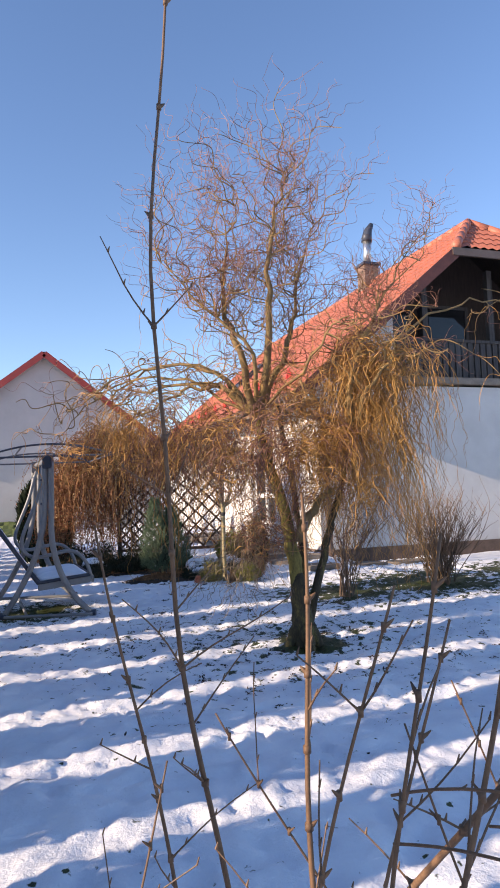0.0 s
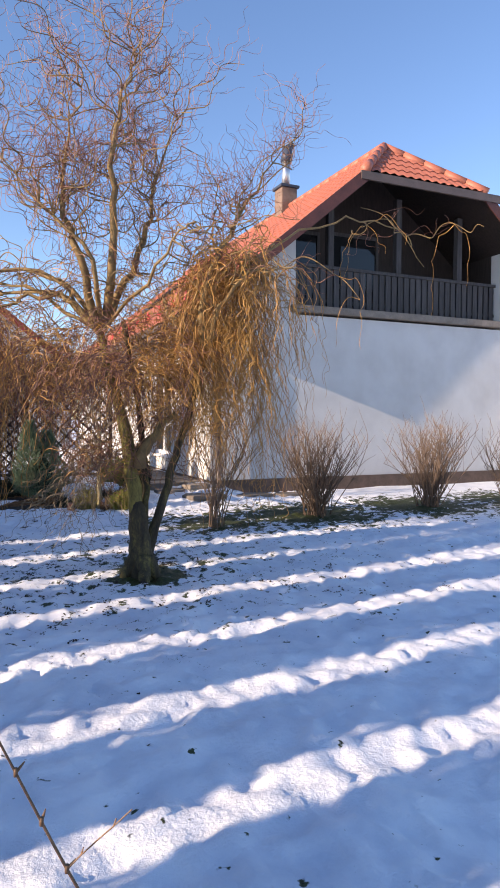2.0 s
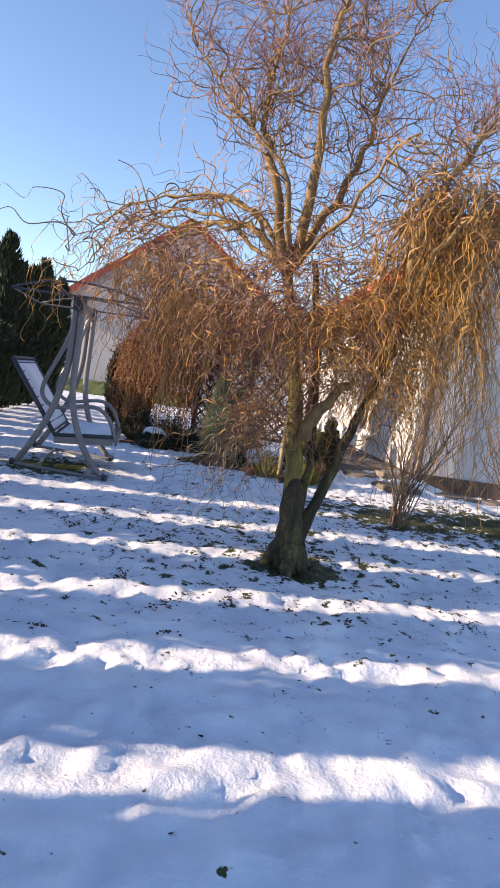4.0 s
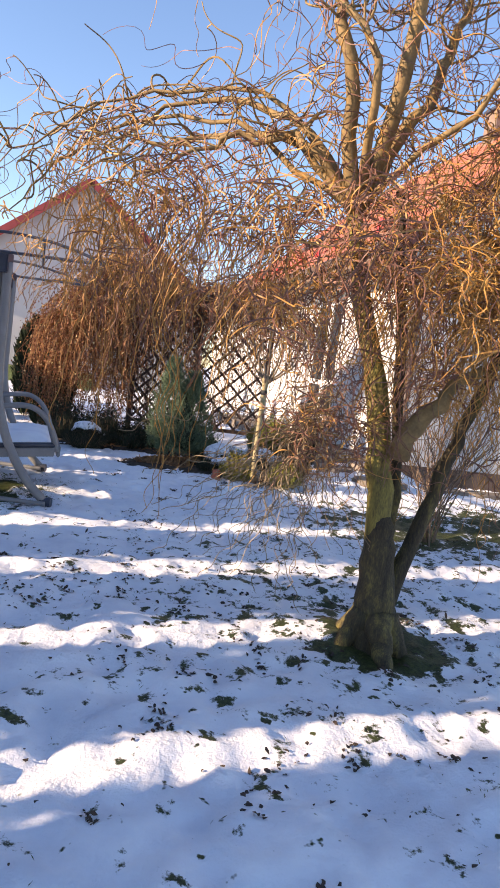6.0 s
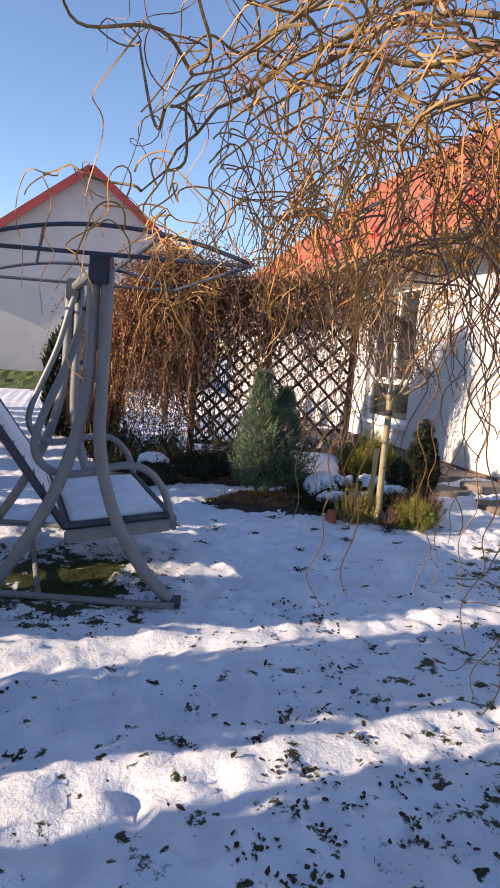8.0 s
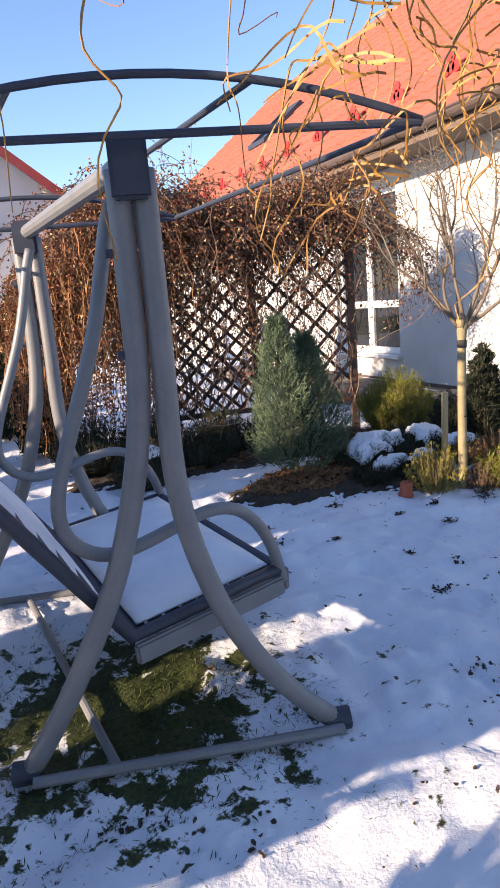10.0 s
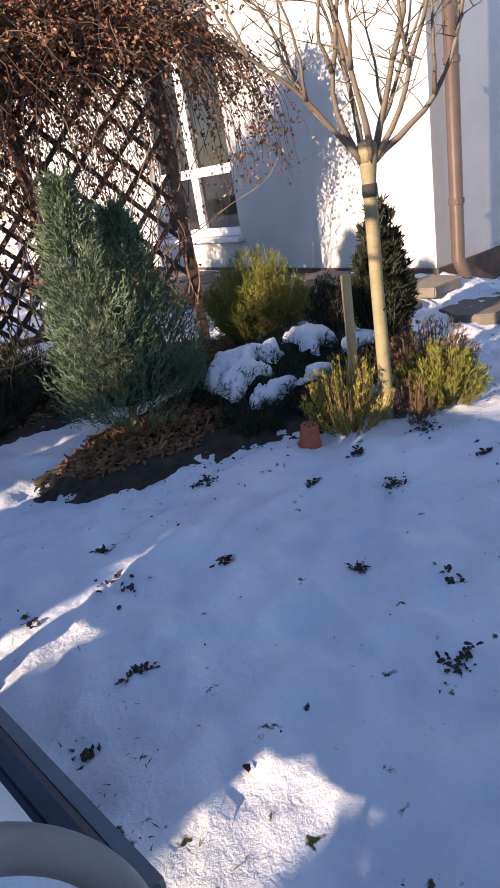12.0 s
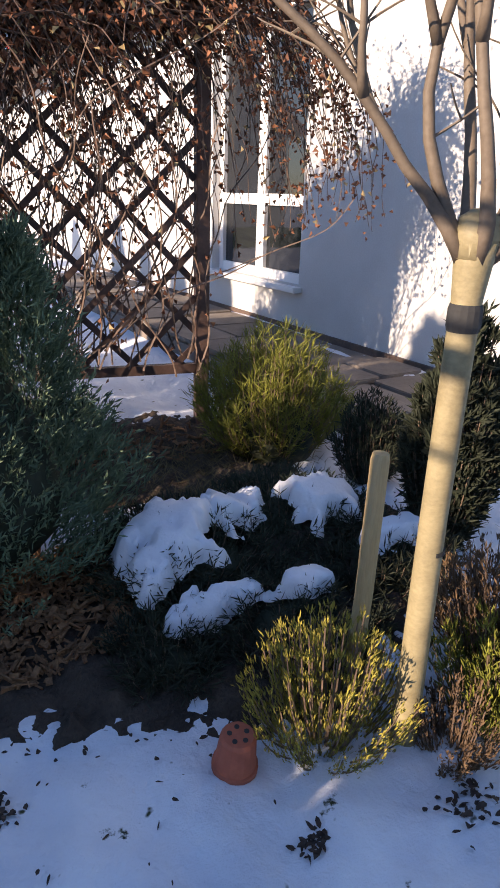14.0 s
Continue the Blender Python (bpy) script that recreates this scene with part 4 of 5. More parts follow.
# ---- young shoots by the path's start ----
def build_shoots():
    rng = np.random.default_rng(5)
    t = thing("budding_shrub", (-4.2, -9.25, 0), "leafless shrub of tall brown shoots with knotty buds", "shrub")
    # place at one metre's height; lean per metre in x, y; bend; height; thickness
    stems = [(-4.44, -9.08, -0.12, -0.01, 0.075, 2.6, 0.0072), (-4.57, -9.15, -0.2, -0.1, 0.0, 1.3, 0.0058), (-4.28, -9.38, 0.015, 0.06, 0.0, 1.35, 0.0078), (-4.335, -9.8, 0.13, -0.05, 0.05, 1.3, 0.0048), (-4.32, -9.64, 0.2, -0.15, 0.06, 1.22, 0.005),
             (-4.17, -9.73, 0.28, 0.04, -0.055, 2.0, 0.0055), (-4.033, -9.69, 0.087, -0.8, -0.043, 1.63, 0.0088), (-4.22, -9.6, -0.35, 0.1, 0.05, 1.0, 0.004), (-4.5, -9.35, 0.3, 0.05, 0.0, 0.9, 0.004), (-4.45, -9.3, -0.5, 0.05, 0.1, 0.95, 0.004),
             (-3.95, -9.3, -0.4, 0.0, 0.1, 0.95, 0.004), (-4.2, -9.62, 0.35, 0.05, 0.1, 1.15, 0.005)]
    for x, y, lx, ly, qx, h, r in stems:
        n = 22
        pts = [(x + lx * (z - 1) + qx * (z - 1) ** 2 + 0.007 * math.sin(7 * z + x * 9), y + ly * (z - 1) + 0.006 * math.sin(6 * z + x * 5), z) for z in np.linspace(-0.02, h, n)]
        rod = Shape().tube(pts, np.linspace(r, r * 0.4, n), 7)
        for k in range(4, n - 1, 2):
            a = rng.random() * 6.28
            p = np.array(pts[k])
            q = p + 0.015 * np.array((math.cos(a), math.sin(a), 0.9))
            rod.tube([p, (p + q) / 2, q], [r * 0.7, r * 0.6, 0.001], 5, False)
            rod.tube([p - (0, 0, 0.006), p + (0, 0, 0.008)], r * (1.3 - 0.6 * k / n), 6)
        stem = part("stem", rod, M_STICK, t, smooth=True)
        for _ in range(int(2 + h * 3.4)):
            k = int(rng.integers(5, n - 7 if h > 1.5 else n - 3))
            a = rng.random() * 6.28
            q = wander(pts[k], (math.cos(a), math.sin(a) * 0.5, 0.75), 0.06 + 0.24 * rng.random(), 0.04, 0.08, 0.0, rng, 0.3)
            side = Shape().tube(q, np.linspace(min(0.0024, r * 0.36), 0.0012, len(q)), 5)
            for p in q[1::2]:
                side.tube([p, np.array(p) + (0.004, 0.0, 0.012)], [min(0.003, r * 0.45), 0.001], 5, False)
            part("side_shoot", side, M_STICK, stem)
    for a, b, c in (((-4.31, -9.72, 0.96), (-4.2, -10.1, 1.12), (-3.9, -10.23, 1.02)), ((-4.31, -9.72, 0.9), (-4.22, -10.1, 1.02), (-3.98, -10.19, 1.03)), ((-4.17, -9.73, 0.9), (-4.15, -10.12, 1.03), (-3.99, -10.18, 0.92)), ((-4.9, -9.3, 0.75), (-4.7, -9.3, 0.68), (-4.45, -9.3, 0.5))):
        pts = [tuple(Vector(a) * (1 - u) ** 2 + Vector(b) * 2 * u * (1 - u) + Vector(c) * u * u + Vector((0, 0, 0.005 * math.sin(14 * u)))) for u in np.linspace(0, 1, 22)]
        arm = Shape().tube(pts, np.linspace(0.0021, 0.001, 22), 6)
        for k in (3, 6, 8, 12, 15, 18):
            p, a2 = np.array(pts[k]), rng.random() * 6.28
            arm.tube([p, p + 0.007 * np.array((math.cos(a2), math.sin(a2), 0.5))], [0.0022, 0.0008], 5, False)
        part("arching_shoot", arm, M_STICK, t)


build_shoots()


# ---- lattice screen with dry creeper ----
SCREEN = Matrix.Translation((-2.4, 1.28, 0)) @ Matrix.Rotation(math.radians(-12.0), 4, "Z")      # it stands askew to the house


def build_trellis():
    t = thing("lattice_screen", (-2.4, 1.3, 0), "dark brown wooden lattice screen overgrown with dry creeper", "trellis")
    y, zb, zt = 1.3, 0.32, 2.02
    for x in (-1.45, -2.45, -3.32):
        part("post", Shape().box(x - 0.035, y - 0.035, -0.05, x + 0.035, y + 0.035, zt + 0.06), M_LATTICE, t, bevel=0.004)
    for x0, x1, gap in ((-2.415, -1.485, 0.25), (-3.285, -2.485, 0.165)):
        for z in (zb, zt):
            part("rail", Shape().box(x0, y - 0.02, z - 0.025, x1, y + 0.02, z + 0.025), M_LATTICE, t)
        w, h = x1 - x0, zt - zb
        for sgn in (1, -1):
            c = -h
            while c < w:
                # a slat runs along x = c + s (or mirrored), clipped to the panel
                s0, s1 = max(0.0, -c), min(h, w - c)
                if s1 - s0 > 0.08:
                    xa, xb = c + s0, c + s1
                    if sgn < 0:
                        xa, xb = w - xa, w - xb
                    yy = y - 0.008 * sgn
                    sl2 = Shape().beam((x0 + xa, yy, zb + s0), (x0 + xb, yy, zb + s1), 0.033, 0.013, (0, 1, 0))
                    part("slat", sl2, M_LATTICE, t)
                c += gap
    t.matrix_world = SCREEN


def build_creeper():
    rng = np.random.default_rng(31)
    t = thing("dry_creeper", (-2.4, 1.3, 0), "tangled dry creeper with curled brown leaves on the lattice", "climbing plant")
    stems, leaves, pale = Shape(), Shape(), Shape()
    spots = []
    for _ in range(1000):
        x = -3.9 + 2.45 * rng.random()
        z = 1.85 + 0.5 * rng.random() + 0.12 * math.sin(x * 3) - 0.12 * max(0.0, x + 2.2)
        p = (x, 1.2 + rng.normal() * 0.1, z)
        a = rng.random() * 6.28
        q = wander(p, (math.cos(a), math.sin(a) * 0.25 - 0.1, 0.35), 0.3 + 0.55 * rng.random(), 0.05, 0.3, 0.13, rng, 0.3)
        stems.tube(q, np.linspace(0.0045, 0.002, len(q)), 3, False)
        spots += [(p, 1.0) for p in q[1:]]
    for _ in range(680):      # trailing down over the lattice's upper half
        x = -3.6 + 2.15 * rng.random()
        q = wander((x, 1.24 + rng.normal() * 0.05, 1.95 + 0.15 * rng.random()), (rng.normal() * 0.5, 0.02 * rng.normal(), 0.1), (0.35 + 1.1 * rng.random() ** 1.3) * (1.35 if x < -2.5 else 1.0), 0.05, 0.32, 0.14, rng, 0.3)
        stems.tube(q, np.linspace(0.0042, 0.002, len(q)), 3, False)
        spots += [(p, 0.62) for p in q[2:]]
    for _ in range(90):       # through the lattice
        x = -3.3 + 1.9 * rng.random()
        q = wander((x, 1.26 + rng.normal() * 0.05, 0.25 + 0.2 * rng.random()), (rng.normal() * 0.4, 0, 1), 1.2 + 0.8 * rng.random(), 0.07, 0.25, -0.01, rng, 0.5)
        stems.tube(q, np.linspace(0.006, 0.003, len(q)), 3, False)
        spots += [(p, 0.22) for p in q]
    for _ in range(58):        # swags beside the window
        x = -1.42 + 0.45 * rng.random()
        q = wander((x, 1.28 + rng.normal() * 0.08, 2.15 - 0.5 * (x + 1.42)), (0.6, 0.1, 0.1), 0.5 + 0.85 * rng.random(), 0.05, 0.25, 0.16, rng, 0.3)
        stems.tube(q, np.linspace(0.004, 0.002, len(q)), 3, False)
        spots += [(p, 0.85) for p in q[3:]]
    curtain = Shape()
    for _ in range(760):       # hanging rust brown curtain at the far end
        x = -4.3 + 0.9 * rng.random()
        top = 1.55 + 0.6 * rng.random() + 0.25 * math.sin(x * 5.0)
        q = wander((x, 1.42 + rng.normal() * 0.15, top), (rng.normal() * 0.35, rng.normal() * 0.25, 0.5), 0.7 + 1.4 * rng.random(), 0.045, 0.3, 0.2, rng, 0.35)
        curtain.tube(q, np.linspace(0.0055, 0.0025, len(q)), 3, False)
        spots += [(p, 0.9) for p in q[2:]]
    for p, dense in spots:
        for _ in range(2):
            if rng.random() > dense * 0.62:
                continue
            d = rng.normal(0, 1, 3) + (0, 0, -0.9)
            sh = pale if rng.random() < 0.1 else leaves
            sh.leaf(np.array(p) + rng.normal(0, 0.03, 3), d, rng.normal(0, 1, 3), 0.018 + 0.024 * rng.random(), 0.013 + 0.017 * rng.random(), 0.7)
    tagged(part("hanging_stems", curtain, M_RUST, t, "rust brown hanging stems"), kind="stuff")
    tagged(part("stems", stems, M_VINE, t), kind="stuff")
    tagged(part("dry_leaves", leaves, M_DRYLEAF, t), kind="stuff")
    tagged(part("seed_heads", pale, M_STAKE, t), kind="stuff")
    t.matrix_world = SCREEN


build_trellis()
build_creeper()


# ---- evergreens ----
def place(t):
    for c in t.children:
        c.matrix_parent_inverse = Matrix.Identity(4)


def build_blue_conifer():
    rng = np.random.default_rng(12)
    x, y = -2.85, -0.2
    t = thing("blue_conifer", (x, y, 0.0), "young blue-green conifer standing in bark mulch", "conifer")
    part("trunk", Shape().tube([(0, 0, -0.02), (0.005, 0, 0.2), (0, 0, 0.9)], [0.02, 0.018, 0.006], 8), M_STAKE, t)
    fol = Shape()
    # two leaders: a taller slim one and a fuller one beside it
    for cx, cy, z0, z1, rmax, n in ((-0.1, -0.02, 0.14, 1.2, 0.27, 1600), (0.16, 0.06, 0.12, 1.05, 0.34, 1900), (0.03, -0.05, 0.1, 0.62, 0.38, 1000)):
        for _ in range(n):
            u = rng.random() ** 0.85
            z = z0 + (z1 - z0) * u
            prof = min(1.0, (0.6 + 2.0 * u)) * (1 - u) ** 0.85
            a = rng.random() * 6.28
            r = rmax * prof * (0.3 + 0.75 * math.sqrt(rng.random())) * (1 + 0.22 * math.sin(3 * a + 9 * u) + 0.16 * math.sin(5 * a - 23 * u))
            p = np.array((cx + r * math.cos(a), cy + r * math.sin(a), z))
            d = np.array((math.cos(a) * 0.75, math.sin(a) * 0.75, 0.7 + 0.5 * rng.random()))
            d /= np.linalg.norm(d)
            ln = 0.06 + 0.05 * rng.random()
            for j in range(9):          # a feathery spray: small scales on both sides of a shoot
                dd = d + rng.normal(0, 0.38, 3)
                fol.leaf(p + ln * j / 9 * d, dd, rng.normal(0, 1, 3), 0.026 + 0.014 * rng.random(), 0.0065, 0.3)
    part("foliage", fol, M_BLUECON, t)
    # solid core, its dark colour stands in for shade inside the crown
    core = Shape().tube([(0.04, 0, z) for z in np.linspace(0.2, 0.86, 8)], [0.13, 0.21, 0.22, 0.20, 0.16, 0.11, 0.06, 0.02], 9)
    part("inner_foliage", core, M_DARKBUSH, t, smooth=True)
    place(t)


def needle_bush(name, x, y, z0, radius, height, shoots, mat, label, seed, blade=0.05, width=0.008, core=None, up=0.9, per=5, wild=0.5):
    rng = np.random.default_rng(seed)
    t = thing(name, (x, y, z0), label, "shrub")
    fol, wood = Shape(), Shape()
    for _ in range(shoots):
        a, u = rng.random() * 6.28, math.sqrt(rng.random())
        top = np.array((math.cos(a) * radius * u, math.sin(a) * radius * u, height * (1 - 0.55 * u * u) * (0.75 + 0.3 * rng.random())))
        foot = np.array((top[0] * 0.25, top[1] * 0.25, -0.02))
        mid = (foot + top) / 2 + np.array((top[0] * 0.2, top[1] * 0.2, -0.02))
        pts = [foot * (1 - s) ** 2 + mid * 2 * s * (1 - s) + top * s * s for s in np.linspace(0, 1, 7)]
        wood.tube(pts, np.linspace(0.003, 0.0015, 7), 3, False)
        d = np.array((math.cos(a) * 0.5 * u, math.sin(a) * 0.5 * u, up))
        for s in pts[1:]:
            for _ in range(per):
                dd = d + rng.normal(0, wild, 3)
                fol.leaf(s + rng.normal(0, 0.006, 3), dd, rng.normal(0, 1, 3), blade * (0.6 + 0.6 * rng.random()), width, 0.3)
    part("foliage", fol, mat, t)
    tagged(part("stems", wood, M_SHRUB, t), kind="stuff")
    # solid dark fill; within golden needles its colour stands in for inner shade
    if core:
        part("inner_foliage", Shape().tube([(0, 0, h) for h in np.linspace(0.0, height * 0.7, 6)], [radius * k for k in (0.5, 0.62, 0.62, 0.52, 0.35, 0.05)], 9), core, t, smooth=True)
    place(t)
    return t


build_blue_conifer()
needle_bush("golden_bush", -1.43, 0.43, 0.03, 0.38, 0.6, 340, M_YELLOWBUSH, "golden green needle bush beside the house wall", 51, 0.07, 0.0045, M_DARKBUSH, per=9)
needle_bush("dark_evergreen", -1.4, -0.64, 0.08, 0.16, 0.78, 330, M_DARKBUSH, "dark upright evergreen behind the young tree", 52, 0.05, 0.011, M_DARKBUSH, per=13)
needle_bush("low_bush", -1.3, -0.13, 0.1, 0.17, 0.36, 170, M_DARKBUSH, "dark round low bush beside the stone slab", 63, 0.04, 0.006, M_DARKBUSH, per=8)
LOW = [(-2.28, -0.40, 0.05, 0.33, 0.23), (-1.85, -0.34, 0.06, 0.33, 0.22), (-2.12, -0.78, 0.02, 0.27, 0.17), (-2.48, -0.7, 0.0, 0.18, 0.14), (-1.72, -0.7, 0.06, 0.25, 0.2), (-3.87, 0.42, 0.0, 0.3, 0.3)]
for k, (x, y, z, r, h) in enumerate(LOW):
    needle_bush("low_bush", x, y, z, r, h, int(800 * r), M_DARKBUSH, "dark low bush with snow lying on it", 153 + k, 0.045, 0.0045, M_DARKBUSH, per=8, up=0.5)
needle_bush("yellow_heather", -2.27, -1.12, 0.0, 0.2, 0.35, 125, M_HEATHER, "yellow green heather clump in snow", 57, 0.02, 0.004, None, per=11, wild=0.24, up=1.1)
needle_bush("brown_heather", -2.04, -1.3, 0.0, 0.12, 0.2, 50, M_HEATHERBROWN, "brown withered heather clump in snow", 58, 0.02, 0.0045, None, per=9, wild=0.3)
needle_bush("green_heather", -1.8, -1.28, 0.0, 0.22, 0.28, 170, M_YELLOWBUSH, "green heather clump in snow", 59, 0.03, 0.0045, None, per=9, wild=0.35)
needle_bush("brown_heather", -1.66, -1.12, 0.02, 0.24, 0.34, 170, M_HEATHERBROWN, "brown withered heather clump in snow", 60, 0.022, 0.0045, None, per=10, wild=0.3)
for k, (x, y, h) in enumerate(((-3.6, 1.05, 0.5), (-3.0, 1.0, 0.42), (-2.45, 0.95, 0.36), (-4.15, 1.2, 0.5))):
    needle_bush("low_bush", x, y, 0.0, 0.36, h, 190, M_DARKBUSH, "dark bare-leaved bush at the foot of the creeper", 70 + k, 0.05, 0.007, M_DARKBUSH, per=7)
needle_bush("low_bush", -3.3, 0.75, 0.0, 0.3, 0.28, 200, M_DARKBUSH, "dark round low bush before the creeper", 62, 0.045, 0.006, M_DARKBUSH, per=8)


def upright_conifer(x, y, height, radius, seed):
    t = thing("upright_conifer", (x, y, 0), "dark green columnar conifer beside the creeper", "conifer")
    body, leaves = foliage_column(height, radius, seed, 1800, 0.84)
    part("trunk", Shape().tube([(0, 0, 0), (0, 0, height * 0.4)], [0.04, 0.03], 7), M_SHRUB, t)
    part("crown", body, M_THUJA, t, smooth=True)
    part("foliage", leaves, M_THUJA, t)
    place(t)


upright_conifer(-4.4, 2.3, 1.6, 0.3, 81)
upright_conifer(-4.75, 3.6, 1.55, 0.3, 82)


def bush_top(x, y):
    """Height of the low bushes' upper surface, sinking to the ground between them."""
    z = lawn(x, y) - 0.02
    for bx, by, z0, r, h in LOW:
        u = math.hypot(x - bx, y - by) / r
        if u < 1.25:
            z = max(z, z0 + h * (1.0 - 0.6 * u * u))
    return z


def snow_sheet(blobs, seed, thick=0.045):
    """Snow draped over the bushes: a ragged sheet made of merged blobs (x, y, reach in x, reach in y)."""
    x0, x1 = min(b[0] - 1.5 * b[2] for b in blobs), max(b[0] + 1.5 * b[2] for b in blobs)
    y0, y1 = min(b[1] - 1.5 * b[3] for b in blobs), max(b[1] + 1.5 * b[3] for b in blobs)
    step = 0.009
    nx, ny = int((x1 - x0) / step), int((y1 - y0) / step)
    sh, index = Shape(), {}

    def field(x, y):
        p = Vector((x, y, seed))
        f = max(1.0 - math.hypot((x - bx) / rx, (y - by) / ry) for bx, by, rx, ry in blobs)
        return f - 0.2 + 0.55 * noise.noise(p * 6.0) + 0.42 * noise.noise(p * 17.0) + 0.2 * noise.noise(p * 38.0)

    vals = {(i, j): field(x0 + i * step, y0 + j * step) for i in range(nx + 1) for j in range(ny + 1)}

    def vert(i, j):
        if (i, j) not in index:
            x, y, f = x0 + i * step, y0 + j * step, vals[i, j]
            rise = min(1.0, max(0.0, f) / 0.3) ** 0.5
            if f < 0:       # draw the rim in to where the snow ends
                gx, gy = (field(x + 0.003, y) - f) / 0.003, (field(x, y + 0.003) - f) / 0.003
                g = math.hypot(gx, gy) + 1e-6
                pull = min(0.8 * step, -f / g)
                x, y = x + pull * gx / g, y + pull * gy / g
            index[i, j] = len(sh.v)
            sh.v.append((x, y, bush_top(x, y) - 0.03 + (thick + 0.03) * rise + 0.012 * noise.noise(Vector((x, y, 0)) * 9.0)))
        return index[i, j]
    for i in range(nx):
        for j in range(ny):
            if max(vals[i, j], vals[i + 1, j], vals[i, j + 1], vals[i + 1, j + 1]) > 0.0:
                sh.f.append((vert(i, j), vert(i + 1, j), vert(i + 1, j + 1), vert(i, j + 1)))
    tagged(new("snow_sheet", sh.mesh("snow_sheet", M_SNOW, True)), "ragged sheet of snow draped over low bushes", "snow", "snow sheets")


snow_sheet([(-2.32, -0.42, 0.2, 0.17), (-2.1, -0.36, 0.2, 0.1), (-1.79, -0.46, 0.17, 0.12), (-2.46, -0.54, 0.07, 0.08)], 1.5)
snow_sheet([(-2.3, -0.7, 0.19, 0.055), (-2.08, -0.75, 0.17, 0.05)], 4.5, 0.03)
snow_sheet([(-1.72, -0.72, 0.15, 0.09)], 7.5, 0.025)
snow_sheet([(-2.02, -1.08, 0.12, 0.1)], 9.5, 0.06)
snow_sheet([(-3.9, 0.4, 0.15, 0.12), (-3.75, 0.5, 0.1, 0.1)], 11.5, 0.03)


def build_dead_stems():
    t = thing("dead_stems", (-3.0, 0.75, 0.03), "pale dead stems arching before the lattice", "dead plant")
    for a, m, b in (((-3.44, 0.75, 0.52), (-3.15, 0.72, 0.2), (-2.72, 0.75, 0.4)), ((-2.72, 0.78, 0.02), (-2.66, 0.76, 0.35), (-2.9, 0.74, 0.7)), ((-2.75, 0.76, 0.02), (-2.85, 0.72, 0.35), (-2.7, 0.72, 0.62)), ((-3.1, 0.76, 0.02), (-3.15, 0.72, 0.45), (-2.8, 0.72, 0.45))):
        a, m, b = Vector(a), Vector(m), Vector(b)
        pts = [a * (1 - u) ** 2 + m * 2 * u * (1 - u) + b * u * u for u in np.linspace(0, 1, 15)]
        part("stem", Shape().tube(pts, np.linspace(0.006, 0.0025, 15), 6), M_DEADTWIG, t, smooth=True)


build_dead_stems()


